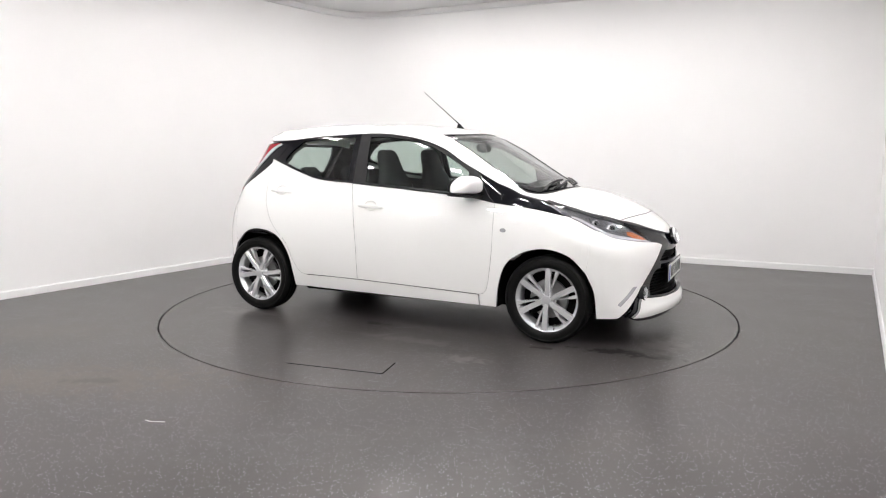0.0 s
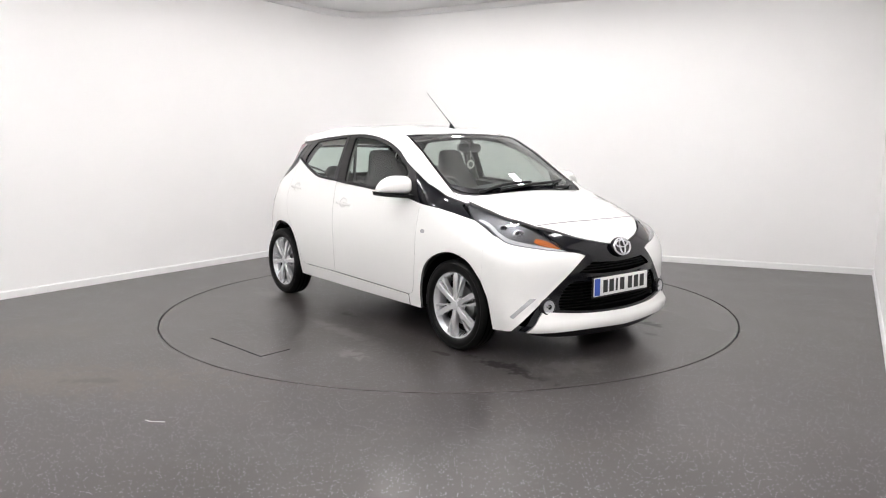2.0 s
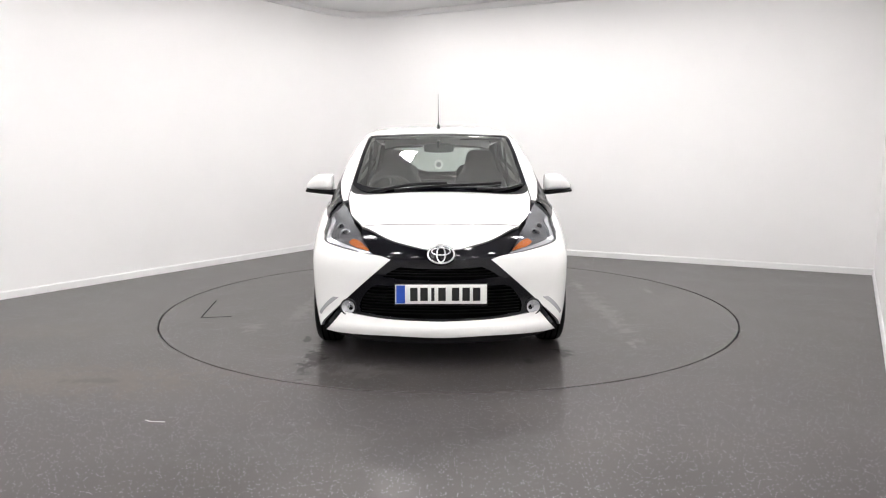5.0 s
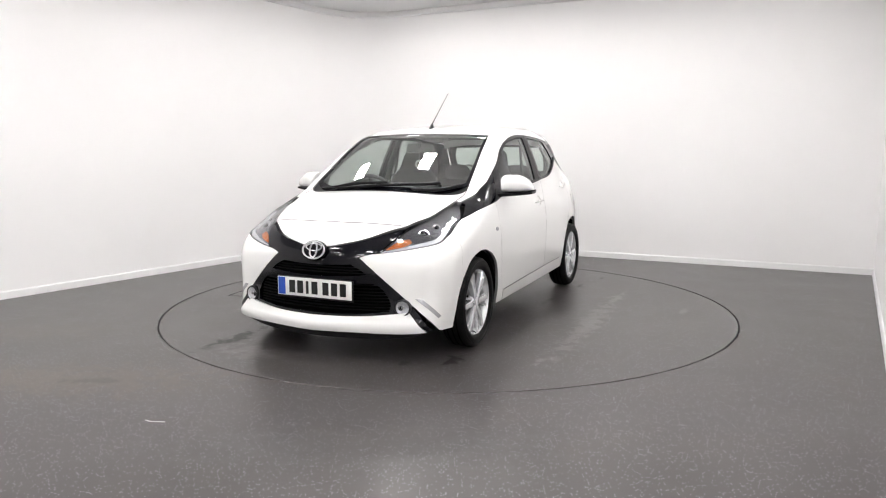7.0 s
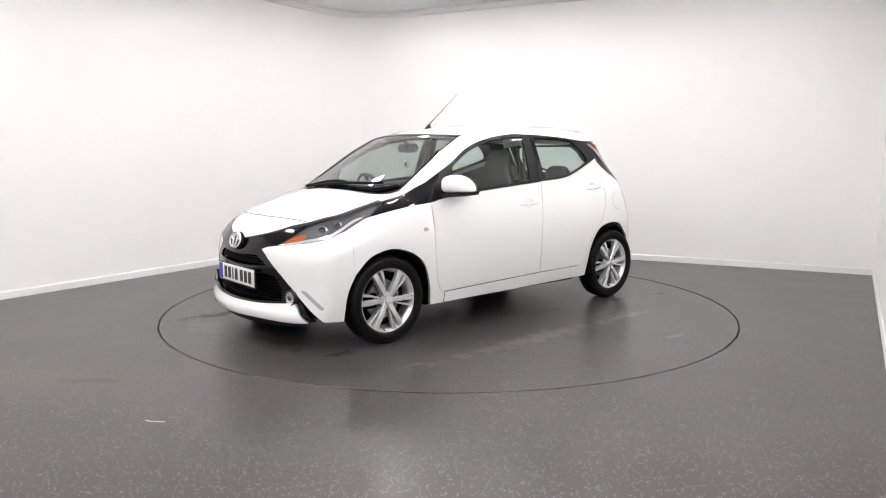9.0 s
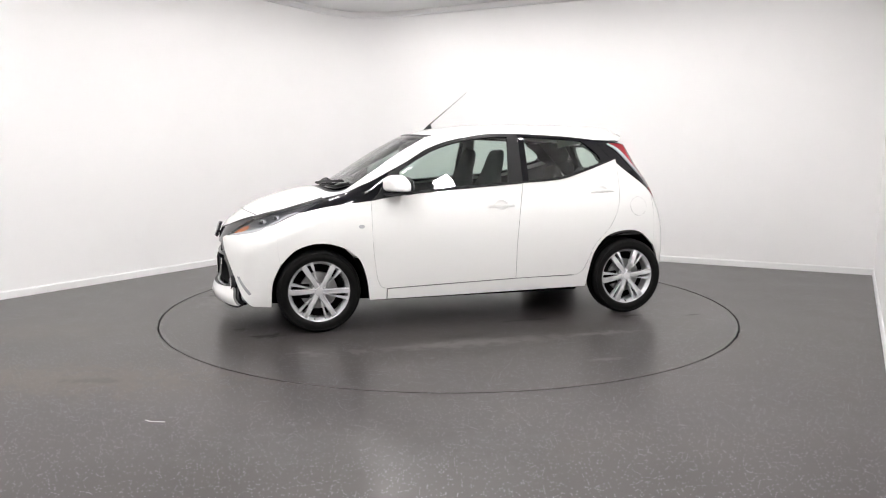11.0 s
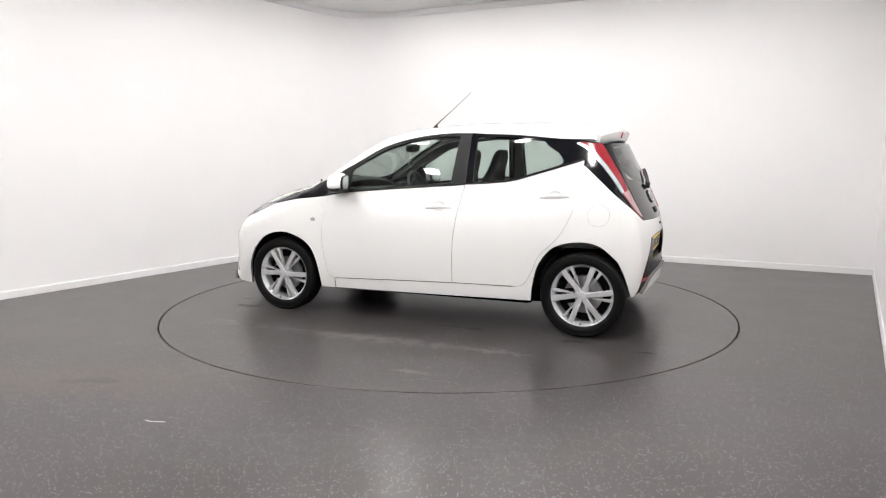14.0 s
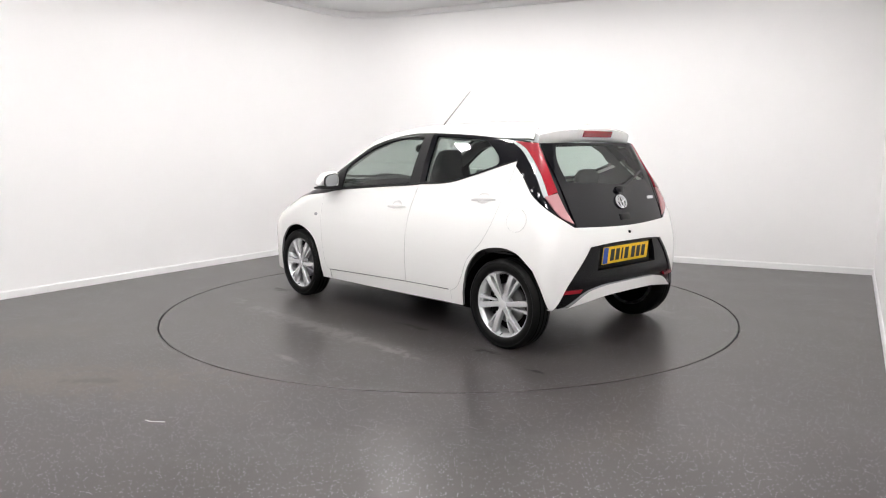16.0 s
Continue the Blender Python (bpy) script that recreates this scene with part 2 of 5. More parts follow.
# ---- the room ----
def room():
    run, out = Vector((0.547, 0.837, 0)), Vector((0.837, -0.547, 0))
    high = 3.0
    A, B = Vector((-1.22, 4.03, 0)), Vector((4.27, 1.36, 0))
    C = Vector((2.316, -2.179, 0))
    D = C + Vector((0.876, -0.482, 0)) * 2.4
    E = D - run * 6.2
    F = A - run * 14.0
    # rounded corner between the two long walls
    d1, d2 = (F - A).normalized(), (B - A).normalized()
    r = 0.75
    arc = []
    for i in range(13):
        k = i / 12
        arc.append(A + d1 * r * (1 - k) ** 2 + d2 * r * k ** 2)
    outline = [F, *arc, B, C, D, E]

    def wall(name, pts, label):
        bm = bmesh.new()
        n = len(pts)
        nors = []
        for i in range(n):
            d = (pts[min(i + 1, n - 1)] - pts[max(i - 1, 0)]).normalized()
            nors.append(Vector((-d.y, d.x, 0)))
        rings = []
        for p, q in zip(pts, nors):
            rings.append([p, p + Vector((0, 0, high)), p + q * 0.12 + Vector((0, 0, high)), p + q * 0.12])
        add_loft(bm, rings)
        return tagged(finish(name, bm, WALL, None, "", 30), label, "wall", kind="structure")

    def board(name, pts, label):
        bm = bmesh.new()
        n = len(pts)
        rings = []
        for i, p in enumerate(pts):
            d = (pts[min(i + 1, n - 1)] - pts[max(i - 1, 0)]).normalized()
            q = Vector((d.y, -d.x, 0))
            up = Vector((0, 0, 1))
            rings.append([p + q * 0.002, p + q * 0.016, p + q * 0.016 + up * 0.058, p + q * 0.010 + up * 0.068, p + q * 0.002 + up * 0.068])
        add_loft(bm, rings)
        return tagged(finish(name, bm, SKIRT, None, "", 30), label, "skirting board", kind="structure")

    wall("wall_west", [F, *arc, B], "plain white painted studio wall with a curved corner")
    wall("wall_east", [B + out * 0.0, C], "plain white painted studio side wall")
    wall("wall_return", [C + run * -0.0, D], "plain white painted wall return")
    wall("wall_side", [D, E], "plain white painted wall")
    wall("wall_south", [E, F], "plain white painted wall behind the camera")
    board("baseboard", [F, *arc, B], "white painted skirting board along the studio wall")
    # slim trim strip under the ceiling
    bm = bmesh.new()
    pts = [F, *arc, B]
    rings = []
    for i, p in enumerate(pts):
        d = (pts[min(i + 1, len(pts) - 1)] - pts[max(i - 1, 0)]).normalized()
        q = Vector((d.y, -d.x, 0))
        up = Vector((0, 0, 1))
        rings.append([p + q * 0.002 + up * 2.925, p + q * 0.030 + up * 2.93, p + q * 0.034 + up * 2.945, p + q * 0.002 + up * 2.95])
    add_loft(bm, rings)
    tagged(finish("trim", bm, SKIRT, None, "", 30), "slim white trim strip along the top of the wall", "trim", kind="structure")
    board("baseboard_side", [B, C], "white painted skirting board along the side wall")
    bm = bmesh.new()
    add_prism(bm, [p + Vector((0, 0, high)) for p in [F, *arc, B, C, D, E]], (0, 0, 0.1))
    tagged(finish("ceiling", bm, CEIL, None, "", 0), "plain white ceiling with recessed light panels", "ceiling", kind="structure")
    # light panels recessed in the ceiling
    base = None
    for a, b in [(1.4 - 1.8 * i, -1.9 + 1.3 * j) for i in range(6) for j in range(6) if (j < 4 or i in (2, 3, 4)) and not (i == 5 and j > 2)]:
        q = run * a + out * b + Vector((0.2, 0.3, 0))
        rz = math.degrees(math.atan2(run.y, run.x))
        if base is None:
            base = new("ceiling_light")
            bm = bmesh.new()
            add_box(bm, -0.125, 0.125, -0.125, 0.125, -0.030, 0.0, 0.004)
            part("frame", bm, SKIRT, base)
            bm = bmesh.new()
            add_box(bm, -0.10, 0.10, -0.10, 0.10, -0.036, -0.031)
            part("diffuser", bm, LED, base, "glowing white diffuser", 0)
            tagged(base, "small square white LED downlight glowing in the ceiling", "ceiling light", "ceiling lights")
            base.matrix_basis = pose(q.x, q.y, high - 0.001, 0, 0, rz)
        else:
            copy_thing(base, pose(q.x, q.y, high - 0.001, 0, 0, rz))
    return outline


outline = room()
R_TABLE = 2.216


def ground(outline):
    """The floor with a round hole for the turntable."""
    n = 160
    bm = bmesh.new()
    ring = [Vector((math.cos(2 * math.pi * i / n) * (R_TABLE + 0.007), math.sin(2 * math.pi * i / n) * (R_TABLE + 0.007), 0)) for i in range(n)]
    c = sum(outline, Vector()) / len(outline)
    big = [p + (p - c).normalized() * 0.1 for p in outline]
    co = [v.xy for v in big] + [v.xy for v in ring]
    m = len(big)
    edges = [(i, (i + 1) % m) for i in range(m)] + [(m + i, m + (i + 1) % n) for i in range(n)]
    vs, _, fs, *_ = geometry.delaunay_2d_cdt(co, edges, [list(range(m))], 1, 1e-6)
    bv = [bm.verts.new((v.x, v.y, 0)) for v in vs]
    for f in fs:
        cc = sum((Vector(vs[i]) for i in f), Vector((0, 0))) / 3
        if cc.length > R_TABLE + 0.004:
            bm.faces.new([bv[i] for i in f])
    rim = [e for e in bm.edges if e.is_boundary and e.verts[0].co.length < R_TABLE + 0.01 and e.verts[1].co.length < R_TABLE + 0.01]
    ex = bmesh.ops.extrude_edge_only(bm, edges=rim)["geom"]
    for v in ex:
        if isinstance(v, bmesh.types.BMVert):
            v.co.z = -0.06
    ob = finish("floor", bm, FLOOR, None, "", 0)
    tagged(ob, "dark grey speckled vinyl studio floor, scuffed and slightly glossy", "floor", kind="structure")
    bm = bmesh.new()
    bmesh.ops.create_circle(bm, cap_ends=True, segments=64, radius=R_TABLE + 0.1)
    for v in bm.verts:
        v.co.z = -0.06
    tagged(finish("turntable_pit", bm, DARK, None, "", 0), "black pit under the turntable's rim gap", "pit", kind="structure")



ground(outline)
def table(pts, lo, hi, sig=0.03):
    """A smoothed profile through the points, as a function."""
    xs = np.arange(lo - 0.3, hi + 0.3, 0.004)
    a = np.array(pts, float)
    ys = np.interp(xs, a[:, 0], a[:, 1])
    # straight on beyond the ends
    n = int(4 * sig / 0.004)
    k = np.exp(-0.5 * (np.arange(-n, n + 1) * 0.004 / sig) ** 2)
    ys = np.convolve(np.pad(ys, n, mode="edge"), k / k.sum(), "valid")
    return lambda v: np.interp(v, xs, ys)


# the car's body as a smooth solid: x forward from the middle of the wheelbase, y to its left, z up
PLAN = table([(-2.2, 0.45), (-1.6, 0.70), (-1.45, 0.745), (-1.2, 0.787), (-0.8, 0.803), (0, 0.805), (0.7, 0.803), (1.0, 0.806), (1.25, 0.802), (1.5, 0.780), (1.7, 0.742), (2.3, 0.5)], -2, 2.2, 0.06)
LEAN = table([(0, -0.06), (0.2, -0.035), (0.32, -0.012), (0.5, 0.0), (0.68, 0.0), (0.8, -0.018), (0.9, -0.045), (1.0, -0.078), (1.16, -0.128), (1.36, -0.212), (1.5, -0.28)], 0, 1.6, 0.03)
TAPER = table([(-2, 0.2), (-1.3, 0.065), (-0.9, 0.025), (-0.3, 0), (2, 0)], -2, 2, 0.08)
TOP = table([(-1.6, 1.31), (-1.4, 1.372), (-1.118, 1.428), (-0.735, 1.456), (-0.337, 1.452), (-0.09, 1.444), (0.2, 1.417), (0.43, 1.360), (0.629, 1.254), (0.863, 1.107), (1.065, 0.981), (1.2, 0.970), (1.36, 0.938), (1.53, 0.884), (1.68, 0.818), (1.8, 0.745), (2.1, 0.53)], -1.7, 2.2, 0.016)
CROWN = table([(-2, 0.13), (0.1, 0.12), (0.5, 0.06), (0.96, 0.05), (1.05, 0.092), (1.12, 0.128), (1.20, 0.165), (1.4, 0.23), (2.2, 0.27)], -2, 2.2, 0.03)
BOW = table([(-2, 0), (-0.2, 0.0), (0.4, 0.24), (1.1, 0.24), (1.4, 0.2), (2.2, 0.2)], -2, 2.2, 0.06)
NOSE = table([(0, 1.80), (0.165, 1.858), (0.20, 1.884), (0.235, 1.888), (0.285, 1.860), (0.4, 1.848), (0.55, 1.846), (0.66, 1.830), (0.74, 1.79), (0.85, 1.67), (1.0, 1.4)], 0, 1.5, 0.014)
TAIL = table([(0, -1.48), (0.2, -1.545), (0.3, -1.59), (0.45, -1.602), (0.58, -1.602), (0.7, -1.583), (0.8, -1.555), (0.9, -1.51), (1.0, -1.462), (1.28, -1.318), (1.36, -1.28), (1.5, -1.2)], 0, 1.5, 0.025)
R_EDGE = 0.085


def body(p):
    """Below zero inside the body; p: points, one a row."""
    x, y, z = p[:, 0], np.abs(p[:, 1]), p[:, 2]
    up = np.clip((z - 0.80) / 0.40, 0, 1)
    up = up * up * (3 - 2 * up)
    # shoulder that carries the tail light
    swell = 0.036 * np.exp(-((x + 1.34) / 0.15) ** 2 - ((z - 0.98) / 0.11) ** 2)
    side = y - (PLAN(x) + LEAN(z) - TAPER(x) * up + swell)
    top = (z - (TOP(x + BOW(x) * y * y) - CROWN(x) * y * y)) * np.where(x > 0.35, 0.87, 0.98)
    nose = x - (NOSE(z) - 0.39 * y * y)
    tail = (TAIL(z) + 0.16 * y * y) - x
    low = 0.13 - z
    v = np.stack([side, top, nose, tail])
    r = R_EDGE
    w = np.maximum(v + r, 0)
    return np.maximum(np.maximum(np.where((w > 0).any(0), np.sqrt((w * w).sum(0)) - r, v.max(0)), v.max(0) - 1), low)


def ray_solve(o, d, reach):
    """The first place along each ray where the body begins."""
    o, d = np.asarray(o, float), np.asarray(d, float)
    a, b = np.zeros(len(o)), np.full(len(o), np.nan)
    best, arg = np.full(len(o), 1e9), np.zeros(len(o))
    for k in np.linspace(0, reach, 70):
        f = body(o + k * d)
        inside = (f < 0) & np.isnan(b)
        b[inside] = k
        a = np.where(np.isnan(b), k, a)
        better = f < best
        best[better], arg[better] = f[better], k
    miss = np.isnan(b)
    b = np.where(miss, arg, b)
    a = np.where(miss, arg, a)
    for _ in range(26):
        m = (a + b) / 2
        ins = body(o + m[:, None] * d) < 0
        b, a = np.where(ins, m, b), np.where(ins, a, m)
    return o + b[:, None] * d


def normals(p):
    g = np.stack([body(p + e) - body(p - e) for e in np.eye(3) * 0.002], 1)
    return g / np.maximum(np.linalg.norm(g, axis=1, keepdims=True), 1e-9)


H2 = 0.5 ** 0.5
AX_F, AX_B = 1.0, -0.9


def lift(chart, uv):
    """From a flat chart onto the body. S side, T top, N nose, B back, D slanting from above, Q from the rear corner, F and R round the front and rear."""
    u, v = np.asarray(uv, float).T
    o, z = np.ones_like(u), np.zeros_like(u)
    if chart == "S":
        return ray_solve(np.stack([u, o * 1.1, v], 1), np.stack([z, -o, z], 1), 1.1)
    if chart == "T":
        return ray_solve(np.stack([u, v, o * 1.7], 1), np.stack([z, z, -o], 1), 1.4)
    if chart == "N":
        return ray_solve(np.stack([o * 2.1, u, v], 1), np.stack([-o, z, z], 1), 1.6)
    if chart == "B":
        return ray_solve(np.stack([-o * 2.0, u, v], 1), np.stack([o, z, z], 1), 1.6)
    if chart == "D":
        return ray_solve(np.stack([u, 0.9 - v * H2, 0.9 + v * H2], 1) + np.array([0, 0.5, 0.5]), np.stack([z, -H2 * o, -H2 * o], 1), 1.6)
    if chart == "Q":
        return ray_solve(np.stack([0.8 * u - 0.6 * 2, 0.6 * u + 0.8 * 2, v], 1), np.stack([0.6 * o, -0.8 * o, z], 1), 2.6)
    if chart == "F":
        return ray_solve(np.stack([AX_F + 1.5 * np.cos(u), 1.5 * np.sin(u), v], 1), np.stack([-np.cos(u), -np.sin(u), z], 1), 1.45)
    return ray_solve(np.stack([AX_B - 1.5 * np.cos(u), 1.5 * np.sin(u), v], 1), np.stack([np.cos(u), -np.sin(u), z], 1), 1.45)


def flat(chart, p):
    x, y, z = np.asarray(p, float).T
    if chart == "S":
        return np.stack([x, z], 1)
    if chart == "T":
        return np.stack([x, y], 1)
    if chart in "NB":
        return np.stack([y, z], 1)
    if chart == "D":
        return np.stack([x, ((z - 0.9) - (y - 0.9)) * H2], 1)
    if chart == "Q":
        return np.stack([0.8 * x + 0.6 * y, z], 1)
    if chart == "F":
        return np.stack([np.arctan2(y, x - AX_F), z], 1)
    return np.stack([np.arctan2(y, AX_B - x), z], 1)


def smooth_line(pts, step=0.02):
    """A flowing line through the points (Catmull-Rom), in even steps."""
    p = np.asarray(pts, float)
    if len(p) > 2:
        q = np.vstack([2 * p[0] - p[1], p, 2 * p[-1] - p[-2]])
        out = []
        for i in range(1, len(q) - 2):
            t = np.linspace(0, 1, 12, endpoint=False)[:, None]
            a, b, c, d = q[i - 1], q[i], q[i + 1], q[i + 2]
            out.append(0.5 * (2 * b + (c - a) * t + (2 * a - 5 * b + 4 * c - d) * t ** 2 + (3 * b - a - 3 * c + d) * t ** 3))
        p = np.vstack([*out, p[-1:]])
    s = np.concatenate([[0], np.cumsum(np.linalg.norm(np.diff(p, axis=0), axis=1))])
    n = max(2, int(round(s[-1] / step)) + 1)
    k = np.linspace(0, s[-1], n)
    return np.stack([np.interp(k, s, p[:, i]) for i in range(p.shape[1])], 1)


def outline_in(chart, segs, step):
    """Joins lines, each (chart, points), into one closed outline in the panel's chart. Chart 3: points in space."""
    allp = []
    for c, pts in segs:
        l = smooth_line(pts, step)
        p3 = l if c == "3" else lift(c, l)
        allp.append(l if c == chart else flat(chart, p3))
    p = np.vstack(allp)
    keep = [i for i in range(len(p)) if np.linalg.norm(p[i] - p[i - 1]) > 0.004]
    return p[keep]


def area(p):
    x, y = p.T
    return 0.5 * np.sum(x * np.roll(y, -1) - np.roll(x, -1) * y)


def inset(p, d):
    if area(p) < 0:
        p = p[::-1]
    a, b = p - np.roll(p, 1, 0), np.roll(p, -1, 0) - p
    n1 = np.stack([-a[:, 1], a[:, 0]], 1) / np.linalg.norm(a, axis=1, keepdims=True)
    n2 = np.stack([-b[:, 1], b[:, 0]], 1) / np.linalg.norm(b, axis=1, keepdims=True)
    n = n1 + n2
    n /= np.maximum((n * n).sum(1, keepdims=True), 0.6)
    return p + 2 * n * d * 1.0


def in_poly(q, p):
    x, y = q[:, 0], q[:, 1]
    r = np.zeros(len(q), bool)
    j = len(p) - 1
    for i in range(len(p)):
        c = (p[i, 1] > y) != (p[j, 1] > y)
        r ^= c & (x < (p[j, 0] - p[i, 0]) * (y - p[i, 1]) / (p[j, 1] - p[i, 1] + 1e-12) + p[i, 0])
        j = i
    return r


def edge_far(q, p, d):
    m = np.full(len(q), 1e9)
    for i in range(len(p)):
        m = np.minimum(m, ((q - p[i]) ** 2).sum(1))
    return m > d * d


def panel(name, chart, segs, material, parent, side=1, holes=(), both=False, gap=0.0013, off=0.0, thick=0.018, res=0.035, label="", step=0.02):
    """A piece of the car's skin: an outline on the body, its curved face, and an edge turned inwards.
    side: 1 left, -1 right (mirrored). both: the outline is the left half of a piece that spans the car."""
    p = outline_in(chart, segs, step)
    if both:
        i = 1 if chart == "T" else 0
        q = p[::-1].copy()
        q[:, i] *= -1
        p = np.vstack([p, q[np.abs(q[:, i]) > 0.004]])
        keep = [k for k in range(len(p)) if np.linalg.norm(p[k] - p[k - 1]) > 0.003]
        p = p[keep]
    p = inset(p, gap)
    hp = [outline_in(chart, h, step) for h in holes]
    lo, hi = p.min(0), p.max(0)
    gx, gy = np.meshgrid(np.arange(lo[0] + res / 2, hi[0], res), np.arange(lo[1] + res / 2, hi[1], res))
    g = np.stack([gx.ravel() + 0.25 * res * ((gy.ravel() / res).astype(int) % 2), gy.ravel()], 1)
    ok = in_poly(g, p) & edge_far(g, p, res * 0.5)
    for h in hp:
        ok &= ~in_poly(g, h) & edge_far(g, h, res * 0.5)
    g = g[ok]
    co, edges, k = [Vector(v) for v in p], [(i, (i + 1) % len(p)) for i in range(len(p))], len(p)
    for h in hp:
        co += [Vector(v) for v in h]
        edges += [(k + i, k + (i + 1) % len(h)) for i in range(len(h))]
        k += len(h)
    co += [Vector(v) for v in g]
    vs, _, fs, *_ = geometry.delaunay_2d_cdt(co, edges, [list(range(len(p)))], 1, 1e-6)
    v2 = np.array([tuple(v) for v in vs])
    fs = np.array([f for f in fs if len(f) == 3])
    for h in hp:
        fs = fs[~in_poly(v2[fs].mean(1), h)]
    v3 = lift(chart, v2)
    nn = normals(v3)
    v3 = v3 + nn * off
    # make all triangles face outwards
    t = np.cross(v3[fs[:, 1]] - v3[fs[:, 0]], v3[fs[:, 2]] - v3[fs[:, 0]])
    flip = (t * nn[fs].mean(1)).sum(1) < 0
    fs[flip] = fs[flip][:, ::-1]
    cnt = {}
    for a, b, c in fs:
        for e in ((a, b), (b, c), (c, a)):
            cnt[e] = 1
    rim = [e for e in cnt if (e[1], e[0]) not in cnt]
    verts, nor, faces = [*v3], [*nn], [tuple(f) for f in fs]
    if thick:
        top, bot = {}, {}
        outw = {}
        for a, b in rim:
            d = np.cross(v3[b] - v3[a], nn[a])
            for i in (a, b):
                outw[i] = outw.get(i, 0) + d
        for i, d in outw.items():
            d = d / max(np.linalg.norm(d), 1e-9)
            top[i] = len(verts)
            verts.append(v3[i])
            nor.append(d)
            bot[i] = len(verts)
            verts.append(v3[i] - nn[i] * thick)
            nor.append(d)
        for a, b in rim:
            faces.append((top[b], top[a], bot[a], bot[b]))
    V, Nn = np.array(verts), np.array(nor)
    if side < 0:
        V[:, 1] *= -1
        Nn[:, 1] *= -1
        faces = [f[::-1] for f in faces]
    me = bpy.data.meshes.new(name)
    me.from_pydata([tuple(map(float, v)) for v in V], [], [tuple(map(int, f)) for f in faces])
    me.shade_smooth()
    me.normals_split_custom_set_from_vertices([tuple(map(float, v)) for v in Nn])
    me.materials.append(material)
    if material == PAINT and thick:
        # the turned-in edge is coloured dark, as the shade in the panel gaps
        me.materials.append(EDGE)
        idx = np.zeros(len(faces), np.int32)
        idx[len(fs):] = 1
        me.polygons.foreach_set("material_index", idx)
    ob = new(name, me)
    ob.parent = parent
    if label:
        ob["label"] = label
    return ob


# ---- the car ----
car = new("car")
tagged(car, "small white five-door hatchback with black trim on a turntable", "car")

LOW_F = [(0.803, 0.901), (0.58, 0.938), (0.2, 0.969), (-0.284, 1.004), (-0.327, 1.010)]
LOW_R = [(-0.327, 1.010), (-0.613, 1.030), (-0.80, 1.076), (-1.135, 1.18)]
LOW_W = [(1.285, 0.826), (1.057, 0.872), (0.803, 0.901)]
B_SEAM = [(-0.327, 1.010), (-0.285, 0.80), (-0.259, 0.57), (-0.255, 0.316)]
F_EDGE = [(0.70, 0.290), (0.740, 0.302), (0.763, 0.342), (0.779, 0.42), (0.80, 0.62), (0.803, 0.901)]
R_EDGE_DOOR = [(-1.135, 1.18), (-1.125, 1.03), (-1.09, 0.834), (-1.01, 0.676), (-0.885, 0.546), (-0.838, 0.445), (-0.795, 0.364), (-0.752, 0.328), (-0.70, 0.322)]
ARCH_F = [(1.425, 0.482), (1.318, 0.583), (1.168, 0.623), (1.021, 0.595), (0.905, 0.516), (0.849, 0.384), (0.823, 0.211)]
ARCH_R = [(-0.823, 0.228), (-0.838, 0.343), (-0.880, 0.488), (-0.98, 0.604), (-1.137, 0.645), (-1.278, 0.622), (-1.40, 0.52)]
TOP_A = [(0.80, 1.028), (0.66, 1.10), (0.533, 1.166), (0.361, 1.262), (0.157, 1.326), (-0.106, 1.364), (-0.328, 1.367)]
TOP_R = [(-0.328, 1.367), (-0.689, 1.349), (-0.965, 1.324)]
TOP_W = [(1.12, 0.632), (1.04, 0.652), (0.95, 0.668), (0.80, 0.686)]
LAMP_LOW = [(1.76, 0.388, 0.652), (1.679, 0.536, 0.672), (1.559, 0.671, 0.703), (1.48, 0.69, 0.737), (1.385, 0.685, 0.782), (1.285, 0.695, 0.826)]
LAMP_TOP = [(1.12, 0.60, 0.914), (1.36, 0.56, 0.852), (1.565, 0.475, 0.783)]
LAMP_IN = [(1.565, 0.475, 0.783), (1.66, 0.455, 0.735), (1.76, 0.388, 0.652)]
CHEEK = [(1.80, 0.287, 0.628), (1.782, 0.403, 0.528), (1.725, 0.56, 0.38), (1.607, 0.698, 0.204)]
SCREEN_SIDE = [(0.885, 0.600), (0.763, 0.585), (0.58, 0.560), (0.40, 0.535), (0.305, 0.515)]
SCREEN_BASE = [(1.075, 0), (1.06, 0.2), (1.02, 0.43), (0.965, 0.535), (0.885, 0.600)]
SCREEN_TOP = [(0.305, 0.515), (0.36, 0.3), (0.385, 0)]
ROOF_SIDE = [(0.285, 0.522), (0.0, 0.53), (-0.4, 0.525), (-0.9, 0.50), (-1.17, 0.47)]
FLAP = [(-1.263 + 0.072 * math.cos(a), 0.822 + 0.072 * math.sin(a)) for a in np.linspace(0, 2 * math.pi, 40)]
TAIL_OUT = [(-0.965, 0.566, 1.324), (-1.10, 0.612, 1.178), (-1.340, 0.669, 0.972), (-1.455, 0.631, 0.868), (-1.512, 0.502, 0.778)]
TAIL_IN = [(-1.512, 0.49, 0.776), (-1.397, 0.510, 1.025), (-1.308, 0.520, 1.175), (-1.232, 0.515, 1.296)]

